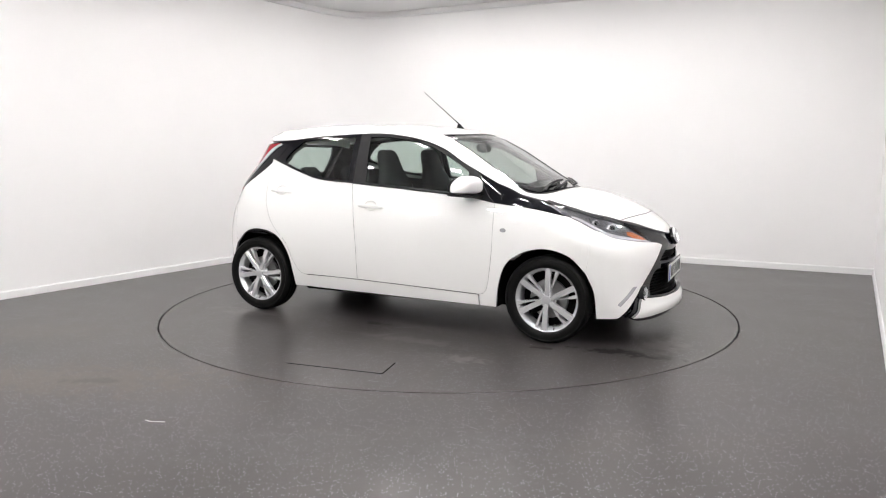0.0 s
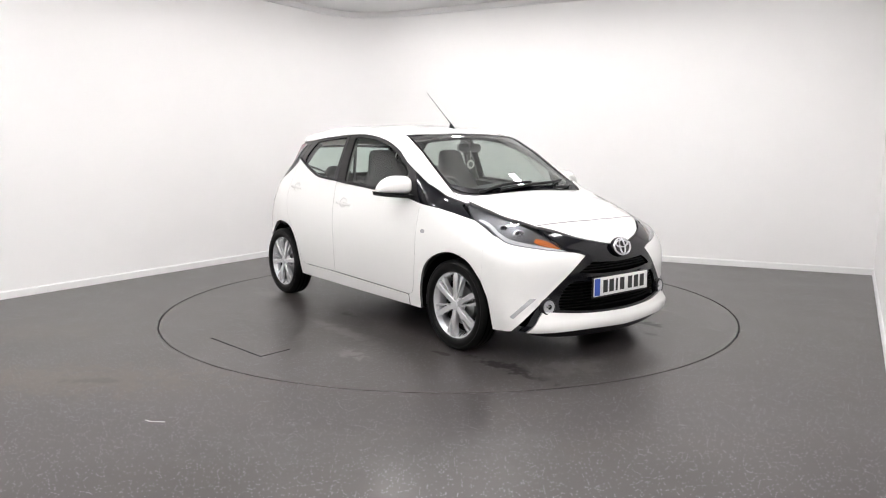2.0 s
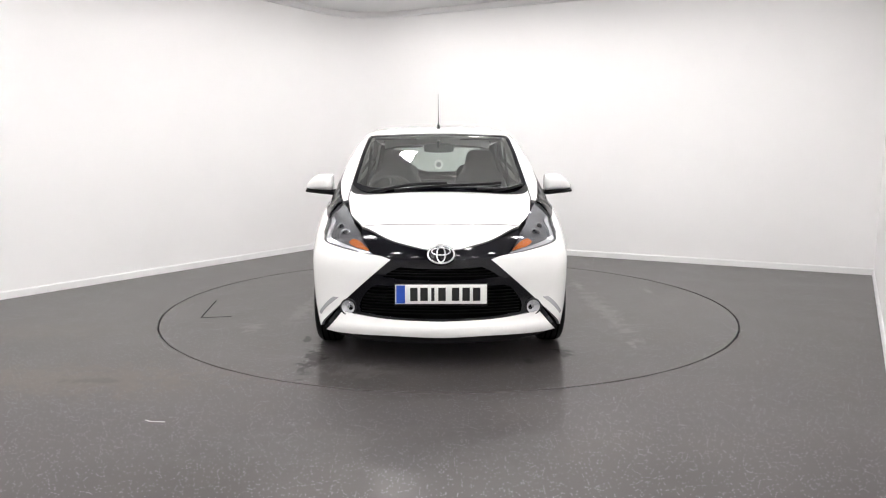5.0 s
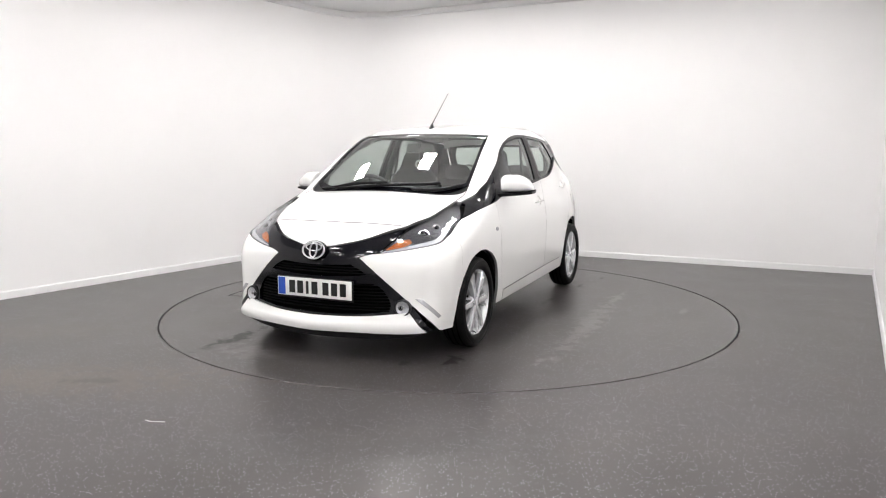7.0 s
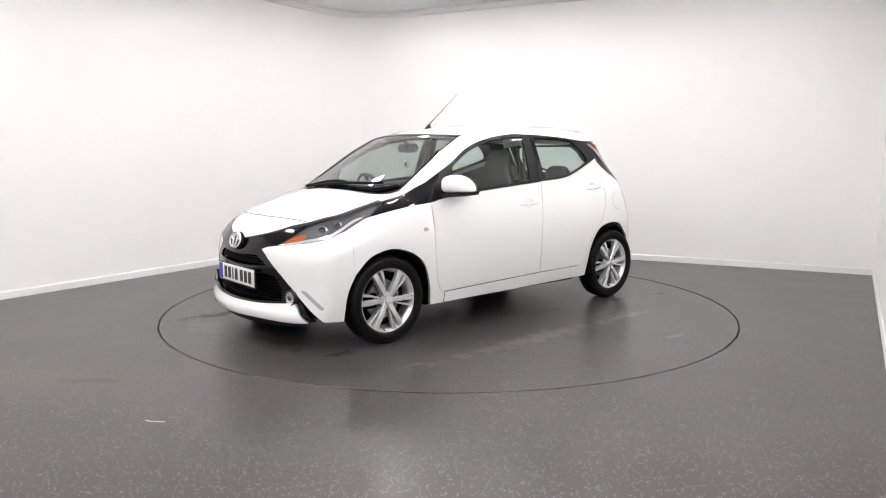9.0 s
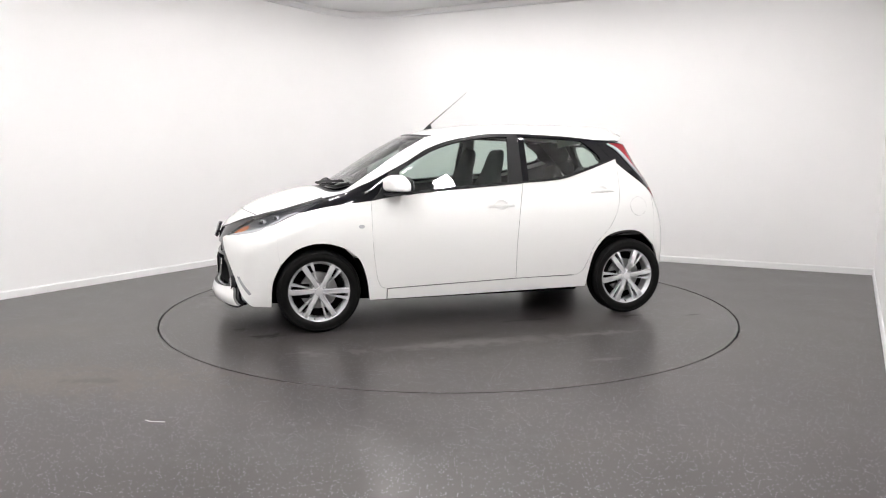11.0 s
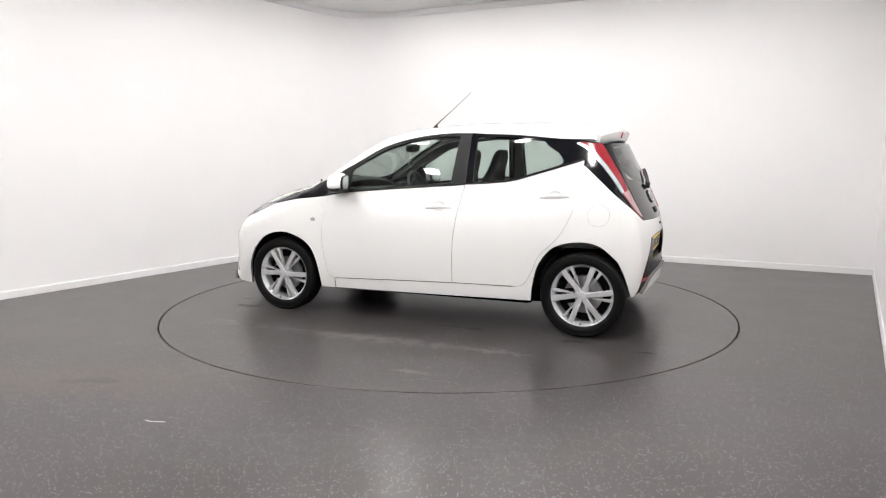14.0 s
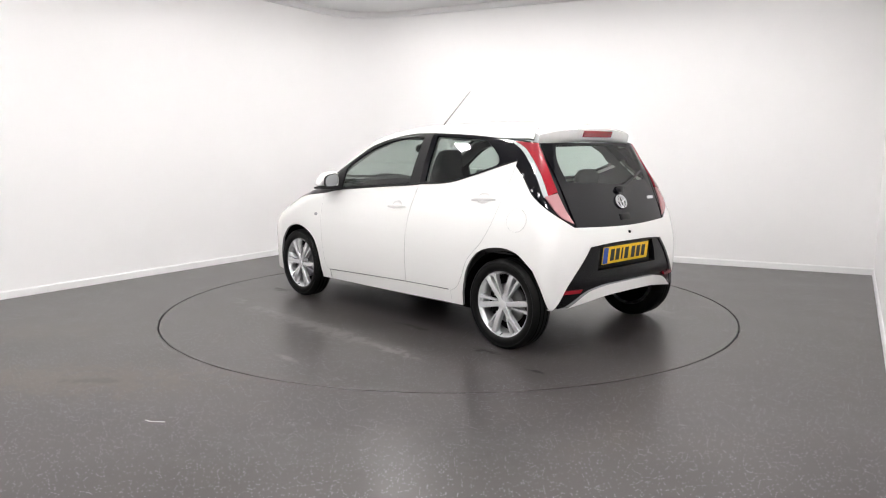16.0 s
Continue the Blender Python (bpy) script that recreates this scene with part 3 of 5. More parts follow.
# skin that spans the car
panel("bonnet", "T", [("T", [(1.125, 0), (1.11, 0.2), (1.075, 0.43), (1.02, 0.545), (0.945, 0.605)]), ("T", [(0.945, 0.605), (1.03, 0.607), (1.12, 0.602)]), ("3", LAMP_TOP), ("T", [(1.565, 0.475), (1.62, 0.3), (1.655, 0.12), (1.66, 0)])], PAINT, car, both=True, gap=0.0042, label="smooth white bonnet")
panel("nose_panel", "T", [("T", [(1.66, 0), (1.655, 0.12), (1.62, 0.3), (1.565, 0.475)]), ("3", [(1.565, 0.475, 0.783), (1.722, 0.306, 0.73), (1.795, 0.13, 0.69), (1.812, 0, 0.68)])], PAINT, car, both=True)
# dark strip added under the bonnet's front seam, standing in for the gap's shade
panel("bonnet_gap_shade", "T", [("T", [(1.635, 0), (1.63, 0.12), (1.60, 0.28), (1.55, 0.44)]), ("T", [(1.585, 0.455), (1.64, 0.3), (1.675, 0.12), (1.68, 0)])], DARK, car, both=True, off=-0.010, gap=0, thick=0)
panel("cowl", "T", [("T", [(1.075, 0), (1.06, 0.2), (1.02, 0.43), (0.965, 0.535), (0.885, 0.600)]), ("T", [(0.89, 0.603), (0.945, 0.605)]), ("T", [(0.945, 0.605), (1.02, 0.545), (1.075, 0.43), (1.11, 0.2), (1.125, 0)])], SATIN, car, both=True, off=-0.012, gap=0.0, label="black plastic cowl below the windscreen")
screen_hole = [("T", [(1.030, 0), (1.018, 0.2), (0.98, 0.41), (0.935, 0.505), (0.878, 0.570)]), ("T", [(0.878, 0.570), (0.763, 0.560), (0.58, 0.537), (0.40, 0.512), (0.328, 0.500)]), ("T", [(0.328, 0.500), (0.352, 0.3), (0.370, 0)])]
panel("windscreen_seal", "T", [("T", SCREEN_BASE), ("T", SCREEN_SIDE), ("T", SCREEN_TOP)], GLOSS, car, both=True, off=-0.006, gap=0.001, thick=0.008, holes=[[*[(c, l) for c, l in screen_hole], *[(c, [(x, -y) for x, y in l[::-1]]) for c, l in screen_hole[::-1]]]], label="black windscreen border")
panel("windscreen", "T", screen_hole, SCREENGLASS, car, both=True, off=-0.008, gap=-0.001, thick=0, label="clear green-tinted windscreen")
panel("roof", "T", [("T", [(0.39, 0), (0.365, 0.3), (0.30, 0.515)]), ("T", ROOF_SIDE), ("T", [(-1.17, 0.47), (-1.19, 0.25), (-1.195, 0)])], PAINT, car, both=True, gap=0.0008, label="white roof")
panel("headliner", "T", [("T", [(0.30, 0), (0.27, 0.3), (0.22, 0.50)]), ("T", ROOF_SIDE), ("T", [(-1.17, 0.47), (-1.19, 0.25), (-1.195, 0)])], HEAD, car, both=True, off=-0.045, thick=0.01, label="pale grey fabric headliner")

up_grille = [[("N", [(0.235, 0.588), (0.10, 0.580), (0.0, 0.578), (-0.10, 0.580), (-0.235, 0.588)]), ("N", [(-0.235, 0.588), (-0.30, 0.555), (-0.335, 0.528)]), ("N", [(-0.335, 0.528), (-0.2, 0.517), (0.0, 0.513), (0.2, 0.517), (0.335, 0.528)]), ("N", [(0.335, 0.528), (0.30, 0.555), (0.235, 0.588)])]]
low_grille = [[("N", [(0.37, 0.478), (0.0, 0.470), (-0.37, 0.478)]), ("N", [(-0.37, 0.478), (-0.42, 0.45), (-0.47, 0.37), (-0.465, 0.318)]), ("N", [(-0.465, 0.318), (-0.275, 0.300), (0, 0.294), (0.275, 0.300), (0.465, 0.318)]), ("N", [(0.465, 0.318), (0.47, 0.37), (0.42, 0.45), (0.37, 0.478)])]]
panel("front_mask", "N", [("3", [(1.812, 0, 0.68), (1.795, 0.13, 0.69), (1.722, 0.306, 0.73), (1.565, 0.475, 0.783)]), ("3", LAMP_IN), ("3", [(1.76, 0.388, 0.652), (1.775, 0.34, 0.646), (1.80, 0.287, 0.628)]), ("3", CHEEK), ("N", [(0.698, 0.204), (0.668, 0.203)]), ("N", [(0.668, 0.203), (0.612, 0.262), (0.57, 0.318)]), ("N", [(0.57, 0.318), (0.477, 0.304), (0.275, 0.286), (0, 0.279)])], GLOSS, car, both=True, gap=0.001, off=-0.003, holes=up_grille + low_grille, label="gloss black X-shaped front mask")
panel("front_lip", "N", [("N", [(0, 0.279), (0.275, 0.286), (0.477, 0.304), (0.57, 0.318)]), ("N", [(0.57, 0.318), (0.612, 0.262), (0.668, 0.203)]), ("N", [(0.668, 0.203), (0.531, 0.198), (0.27, 0.202), (0, 0.197)])], PAINT, car, both=True, off=0.014, gap=0.001, thick=0.03, label="white lower bumper lip")
panel("front_splitter", "N", [("N", [(0, 0.197), (0.27, 0.202), (0.531, 0.198), (0.69, 0.203)]), ("N", [(0.69, 0.203), (0.60, 0.165), (0.4, 0.145), (0, 0.14)])], SATIN, car, both=True, off=-0.015, gap=0, thick=0.05, label="black lower front spoiler")
panel("rear_bumper", "R", [("3", [(-1.575, 0, 0.762), (-1.562, 0.2, 0.765), (-1.512, 0.502, 0.776)]), ("3", [(-1.512, 0.502, 0.776), (-1.443, 0.631, 0.865), (-1.40, 0.645, 0.893)]), ("S", [(-1.40, 0.893), (-1.405, 0.7), (-1.40, 0.52)]), ("S", [(-1.40, 0.52), (-1.44, 0.436), (-1.466, 0.349), (-1.48, 0.29)]), ("B", [(0.70, 0.285), (0.675, 0.288)]), ("B", [(0.675, 0.288), (0.588, 0.442), (0.40, 0.655)]), ("B", [(0.40, 0.655), (0.2, 0.668), (0, 0.670)])], PAINT, car, both=True, gap=-0.0015, off=0.0008, label="white rear bumper and tailgate foot")
panel("rear_valance", "B", [("B", [(0, 0.670), (0.2, 0.668), (0.40, 0.655)]), ("B", [(0.40, 0.655), (0.588, 0.442), (0.672, 0.288)]), ("B", [(0.672, 0.288), (0.58, 0.30), (0.45, 0.325), (0.25, 0.338), (0, 0.342)])], VALANCE, car, both=True, off=-0.012, gap=0.0, thick=0.05, holes=[[("B", [(0.30, 0.653), (-0.30, 0.653)]), ("B", [(-0.30, 0.653), (-0.335, 0.50)]), ("B", [(-0.335, 0.50), (0.335, 0.50)]), ("B", [(0.335, 0.50), (0.30, 0.653)])]], label="black plastic rear valance")
panel("rear_lip", "B", [("B", [(0, 0.412), (0.25, 0.406), (0.40, 0.385), (0.47, 0.36)]), ("B", [(0.47, 0.36), (0.53, 0.325), (0.59, 0.296)]), ("B", [(0.59, 0.296), (0.45, 0.315), (0.25, 0.338), (0, 0.345)])], PAINT, car, both=True, off=0.012, gap=0, thick=0.035, label="white lip on the rear valance")
hatch = panel("tailgate", "B", [("B", [(0, 1.298), (0.3, 1.296), (0.515, 1.292)]), ("3", TAIL_IN[::-1]), ("B", [(0.49, 0.776), (0.2, 0.765), (0, 0.762)])], GLOSS, car, both=True, off=-0.003, gap=0.001, holes=[[("B", [(0.42, 1.275), (0, 1.283), (-0.42, 1.275)]), ("B", [(-0.42, 1.275), (-0.455, 1.18), (-0.44, 1.05)]), ("B", [(-0.44, 1.05), (0, 1.03), (0.44, 1.05)]), ("B", [(0.44, 1.05), (0.455, 1.18), (0.42, 1.275)])]], label="all-glass black tailgate")
panel("rear_window", "B", [("B", [(0, 1.283), (0.42, 1.275)]), ("B", [(0.42, 1.275), (0.455, 1.18), (0.44, 1.05)]), ("B", [(0.44, 1.05), (0, 1.03)])], GLASS, hatch, both=True, off=-0.004, gap=-0.001, thick=0, label="tinted rear window")
panel("scuttle", "T", [("T", [(1.2, 0), (1.2, 0.6)]), ("T", [(0.9, 0.62), (0.9, 0)])], TRIM, car, both=True, off=-0.07, thick=0.03, gap=0)

HANDLES = ((-0.145, 0.846), (-0.965, 0.934))


def cup_rim(hx, hz, k=1.0):
    return [("S", [(hx + 0.052 * k * math.cos(a), hz + 0.008 + 0.036 * k * math.sin(a)) for a in np.linspace(0, 2 * math.pi, 28)])]


# skin on each side
for s in (1, -1):
    panel("front_wing", "S", [("S", LOW_W[::-1]), ("3", LAMP_LOW[::-1][:3]), ("S", [(1.43, 0.755), (1.44, 0.60), (1.425, 0.482)]), ("S", ARCH_F), ("S", [(0.705, 0.212), (0.705, 0.288)]), ("S", F_EDGE)], PAINT, car, s, gap=0.0004, label="white front wing")
    panel("bumper_corner", "F", [("3", [(1.80, 0.287, 0.628), (1.775, 0.34, 0.646), (1.76, 0.388, 0.652)]), ("3", LAMP_LOW[:4]), ("S", [(1.43, 0.755), (1.44, 0.60), (1.425, 0.482)]), ("S", [(1.425, 0.482), (1.478, 0.36), (1.492, 0.193)]), ("S", [(1.50, 0.193), (1.607, 0.200)]), ("3", CHEEK[::-1])], PAINT, car, s, gap=0.0001, label="white front bumper corner")
    panel("sill", "S", [("S", [(0.70, 0.212), (0.70, 0.287)]), ("S", [(0.70, 0.287), (-0.255, 0.315), (-0.72, 0.319)]), ("S", [(-0.72, 0.319), (-0.72, 0.227)]), ("S", [(-0.72, 0.227), (0.0, 0.218), (0.70, 0.212)])], PAINT, car, s, off=0.0006, thick=0.06, label="white sill below the doors")
    panel("rear_quarter", "S", [("S", R_EDGE_DOOR[::-1]), ("3", TAIL_OUT[1:4]), ("S", [(-1.40, 0.893), (-1.405, 0.7), (-1.40, 0.52)]), ("S", ARCH_R[::-1]), ("S", [(-0.705, 0.227), (-0.705, 0.318)])], PAINT, car, s, gap=0.0004, holes=[[("S", FLAP)]] if s > 0 else [], label="white rear quarter panel")
    panel("roof_rail", "D", [("T", ROOF_SIDE[::-1]), ("T", SCREEN_SIDE[::-1]), ("T", [(0.885, 0.602), (0.945, 0.607), (1.03, 0.609), (1.12, 0.604)]), ("T", TOP_W), ("S", TOP_A), ("S", TOP_R), ("3", [(-0.965, 0.566, 1.324), (-1.10, 0.54, 1.312), (-1.20, 0.515, 1.305)]), ("3", [(-1.20, 0.515, 1.305), (-1.19, 0.49, 1.36)])], PAINT, car, s, gap=0.0006, label="white windscreen pillar and roof rail")
    panel("pillar_trim", "D", [("T", [(0.2, 0.52), (0.40, 0.53), (0.58, 0.56), (0.763, 0.597), (0.87, 0.625)]), ("S", [(0.80, 1.035), (0.533, 1.166), (0.361, 1.262), (0.2, 1.31)])], GREY, car, s, off=-0.04, thick=0.01, gap=0, label="grey inner pillar trim")
    panel("wing_trim", "S", [("S", LOW_W), ("S", [(0.803, 0.901), (0.74, 0.96), (0.66, 1.10)]), ("S", [(0.66, 1.10), (0.74, 1.059), (0.80, 1.028)]), ("T", TOP_W[::-1]), ("3", [(1.12, 0.60, 0.910), (1.285, 0.695, 0.826)])], GLOSS, car, s, off=-0.004, gap=0.0015, label="gloss black trim between headlight and mirror")
    d = panel("front_door", "S", holes=[cup_rim(*HANDLES[0])], segs=[("S", LOW_F), ("S", B_SEAM), ("S", [(-0.255, 0.318), (0.2, 0.306), (0.69, 0.2905)]), ("S", F_EDGE)], material=PAINT, parent=car, side=s, label="white front door")
    hole = [("S", [(0.60, 0.955), (0.2, 0.988), (-0.215, 1.018)]), ("S", [(-0.215, 1.018), (-0.245, 1.345)]), ("S", [(-0.245, 1.345), (-0.106, 1.345), (0.15, 1.307), (0.345, 1.243), (0.50, 1.16), (0.585, 1.105)]), ("S", [(0.585, 1.105), (0.60, 0.955)])]
    panel("window_frame", "S", [("S", LOW_F), ("S", [(-0.327, 1.010), (-0.328, 1.367)]), ("S", TOP_A[::-1][:-1]), ("S", [(0.66, 1.10), (0.74, 0.96), (0.803, 0.901)])], SATIN, d, s, holes=[hole], off=-0.004, gap=0.0012, label="black door window frame")
    panel("window", "S", hole, GLASS, d, s, off=-0.010, gap=-0.001, thick=0, label="green-tinted side window")
    panel("door_card", "S", [("S", [(0.70, 0.92), (0.2, 0.965), (-0.31, 1.005)]), ("S", [(-0.31, 1.005), (-0.25, 0.35)]), ("S", [(-0.25, 0.35), (0.7, 0.33)]), ("S", [(0.70, 0.33), (0.70, 0.92)])], TRIM, d, s, off=-0.06, thick=0.0, gap=0.0, res=0.06, label="black inner door card")
    e = panel("rear_door", "S", holes=[cup_rim(*HANDLES[1])], segs=[("S", LOW_R), ("S", R_EDGE_DOOR), ("S", [(-0.69, 0.323), (-0.255, 0.318)]), ("S", B_SEAM[::-1])], material=PAINT, parent=car, side=s, label="white rear door")
    hole = [("S", [(-0.375, 1.028), (-0.613, 1.047), (-0.80, 1.092), (-0.98, 1.150)]), ("S", [(-0.98, 1.150), (-1.0, 1.18), (-0.95, 1.24), (-0.85, 1.315)]), ("S", [(-0.85, 1.315), (-0.69, 1.330), (-0.375, 1.348)]), ("S", [(-0.375, 1.348), (-0.375, 1.028)])]
    panel("window_frame", "S", [("S", LOW_R), ("S", [(-1.135, 1.18), (-1.05, 1.25), (-0.965, 1.324)]), ("S", TOP_R[::-1]), ("S", [(-0.328, 1.367), (-0.327, 1.010)])], GLOSS, e, s, holes=[hole], off=-0.004, gap=0.0012, label="black rear side window border")
    panel("window", "S", hole, GLASS, e, s, off=-0.010, gap=-0.001, thick=0, label="green-tinted rear side window")
    panel("door_card", "S", [("S", [(-0.34, 1.0), (-0.613, 1.02), (-0.80, 1.06), (-1.1, 1.15)]), ("S", [(-1.1, 1.15), (-1.0, 0.676), (-0.77, 0.35)]), ("S", [(-0.77, 0.35), (-0.26, 0.35)]), ("S", [(-0.26, 0.35), (-0.34, 1.0)])], TRIM, e, s, off=-0.06, thick=0.0, gap=0.0, res=0.06, label="black inner door card")
    t = panel("tail_light", "Q", [("3", TAIL_OUT), ("3", TAIL_IN), ("3", [(-1.232, 0.515, 1.296), (-1.1, 0.545, 1.315), (-0.965, 0.566, 1.324)])], GLOSS, car, s, off=-0.003, gap=0.001, label="tail light in a gloss black surround")
    OUT = [(-1.065, 0.563, 1.292), (-1.150, 0.567, 1.238), (-1.262, 0.585, 1.110), (-1.372, 0.628, 0.960)]
    MID = [(-1.085, 0.558, 1.300), (-1.180, 0.562, 1.248), (-1.293, 0.577, 1.118), (-1.390, 0.606, 0.970)]
    INN = [(-1.233, 0.517, 1.288), (-1.29, 0.527, 1.195), (-1.405, 0.54, 0.99)]
    panel("red_lens", "Q", [("3", MID), ("3", [MID[-1], INN[-1]]), ("3", INN[::-1]), ("3", [INN[0], MID[0]])], RED, t, s, off=0.006, gap=0, thick=0.01, res=0.02, step=0.012, label="red lamp lens")
    panel("side_lens", "Q", [("3", OUT), ("3", [OUT[-1], MID[-1]]), ("3", MID[::-1]), ("3", [MID[0], OUT[0]])], SILVER, t, s, off=0.005, gap=0.001, thick=0.01, res=0.02, step=0.012, label="silver light guide strip")
    panel("clear_lens", "Q", [("3", [(-1.405, 0.54, 0.984), (-1.46, 0.525, 0.88), (-1.508, 0.50, 0.798)]), ("3", [(-1.508, 0.50, 0.798), (-1.463, 0.585, 0.852), (-1.376, 0.624, 0.965)]), ("3", [(-1.376, 0.624, 0.965), (-1.405, 0.54, 0.984)])], LENSWHITE, t, s, off=0.006, gap=0, thick=0.01, res=0.02, step=0.012, label="clear reversing lamp section")
    # headlight: black bowl, bright lower strip, amber indicator, projector, clear cover
    h = panel("headlight", "F", [("3", LAMP_LOW), ("3", [(1.285, 0.695, 0.826), (1.12, 0.60, 0.914)]), ("3", LAMP_TOP), ("3", LAMP_IN)], LAMPBOWL, car, s, off=-0.019, gap=0.001, thick=0.01, res=0.03, label="swept-back headlight with amber indicator")
    panel("lens_cover", "F", [("3", LAMP_LOW), ("3", [(1.285, 0.695, 0.826), (1.12, 0.60, 0.914)]), ("3", LAMP_TOP), ("3", LAMP_IN)], LENS, h, s, off=0.0, gap=0.0015, thick=0.028, res=0.03, label="clear headlight cover")
    panel("light_strip", "F", [("3", [(1.745, 0.405, 0.661), (1.679, 0.536, 0.680), (1.559, 0.668, 0.712), (1.475, 0.688, 0.75), (1.375, 0.68, 0.80), (1.30, 0.69, 0.83)]), ("3", [(1.30, 0.685, 0.838), (1.375, 0.67, 0.813), (1.48, 0.675, 0.762), (1.555, 0.65, 0.730), (1.67, 0.53, 0.694), (1.745, 0.40, 0.666)])], BOWL, h, s, off=-0.008, gap=0, thick=0.015, res=0.02, step=0.01, label="silver daytime light strip")
    panel("indicator", "F", [("3", [(1.725, 0.425, 0.680), (1.66, 0.505, 0.700), (1.62, 0.535, 0.722)]), ("3", [(1.61, 0.51, 0.742), (1.66, 0.47, 0.726), (1.725, 0.418, 0.684)])], AMBER, h, s, off=-0.018, gap=0, thick=0.012, res=0.02, step=0.01, label="amber indicator lens")

# ---- wheels ----
def make_wheel():
    """Outer face towards +y, axle through the origin."""
    bm = bmesh.new()
    # rim barrel with a bright lip
    add_spin(bm, [(0.180, -0.075), (0.184, 0.0), (0.187, 0.03), (0.195, 0.046), (0.201, 0.050), (0.205, 0.060), (0.2095, 0.062), (0.2115, 0.058), (0.2115, 0.050), (0.208, -0.075)], n=72)
    rim = part("wheel", bm, ALLOY, car, "silver alloy wheel with six twin spokes")
    bm = bmesh.new()
    prof = [(0.203, -0.070), (0.215, -0.080), (0.248, -0.084), (0.270, -0.076), (0.2835, -0.062), (0.287, -0.03), (0.2875, 0.0), (0.287, 0.03), (0.2835, 0.058), (0.275, 0.070), (0.264, 0.0765), (0.260, 0.0745), (0.245, 0.0785), (0.230, 0.0775), (0.218, 0.072), (0.2115, 0.064), (0.203, 0.055)]
    add_spin(bm, prof, n=80)
    part("tyre", bm, RUBBER, rim, "black rubber tyre")
    # tread grooves
    bm = bmesh.new()
    for y in (-0.035, 0.0, 0.035):
        add_spin(bm, [(0.2882, y - 0.004), (0.2884, y), (0.2882, y + 0.004)], n=72)
    part("tread_grooves", bm, DARK, rim, smooth=0)
    dy = Vector((0, 1, 0))
    for k in range(6):
        a0 = radians(60 * k)
        # broad flat spoke, and a slim one that swings away from it to the rim
        for nm in ("wide_spoke", "narrow_spoke"):
            bm = bmesh.new()
            rings = []
            for j in range(9):
                u = j / 8
                if nm == "wide_spoke":
                    r, ang, hw, y = 0.020 + u * 0.182, a0 + 0.10 * (1 - u) ** 3, 0.0165 + 0.0030 * u, 0.058 + 0.007 * math.sin(u * 2.6)
                else:
                    r, ang, hw, y = 0.064 + u * 0.137, a0 + 0.345 - 0.065 * u, 0.0038 + 0.0092 * u ** 1.5, 0.051 + 0.007 * math.sin(u * 2.6)
                d, n = Vector((math.cos(ang), 0, math.sin(ang))), Vector((-math.sin(ang), 0, math.cos(ang)))
                c = d * r
                rings.append([c - n * hw + dy * (y - 0.032), c - n * hw + dy * (y - 0.005), c - n * hw * 0.8 + dy * y, c + n * hw * 0.8 + dy * y, c + n * hw + dy * (y - 0.005), c + n * hw + dy * (y - 0.032)])
            add_loft(bm, rings)
            part(nm, bm, ALLOY, rim, smooth=25)
        bm = bmesh.new()
        rings = []
        for j in range(7):
            ang = a0 - 0.06 + 0.40 * j / 6
            d = Vector((math.cos(ang), 0, math.sin(ang)))
            rings.append([d * 0.196 + dy * 0.030, d * 0.197 + dy * 0.052, d * 0.199 + dy * 0.056, d * 0.204 + dy * 0.056, d * 0.204 + dy * 0.030])
        add_loft(bm, rings)
        part("spoke_foot", bm, ALLOY, rim, smooth=25)
    bm = bmesh.new()
    add_spin(bm, [(0.0001, 0.066), (0.020, 0.0655), (0.027, 0.064), (0.030, 0.058), (0.034, 0.050), (0.052, 0.045), (0.060, 0.02)], n=36)
    part("hub_cap", bm, ALLOY, rim)
    bm = bmesh.new()
    add_spin(bm, [(0.05, 0.004), (0.125, 0.004), (0.128, 0.0), (0.128, -0.016), (0.05, -0.016)], n=48)
    part("brake_disc", bm, STEEL, rim, "dull steel brake disc")
    bm = bmesh.new()
    add_box(bm, 0.06, 0.15, -0.04, 0.022, -0.05, 0.05, 0.012)
    part("brake_caliper", bm, DARK, rim)
    bm = bmesh.new()
    add_spin(bm, [(0.0001, -0.02), (0.178, -0.022), (0.180, -0.07)], n=40)
    part("wheel_back", bm, DARK, rim, smooth=0)
    bm = bmesh.new()
    add_tube(bm, [(0.035, 0.050, -0.185), (0.037, 0.068, -0.192)], 0.0035)
    part("valve", bm, RUBBER, rim)
    return rim


first = make_wheel()
WHEELS = [(1.17, 1, 0), (-1.172, 1, 9), (1.17, -1, 27), (-1.172, -1, 8)]
for i, (wx, s, turn) in enumerate(WHEELS):
    m = pose(wx, 0.712 * s, 0.2885, 0, 0, 0 if s > 0 else 180) @ pose(0, 0, 0, 0, turn, 0)
    if i == 0:
        first.matrix_basis = m
    else:
        copy_thing(first, m)

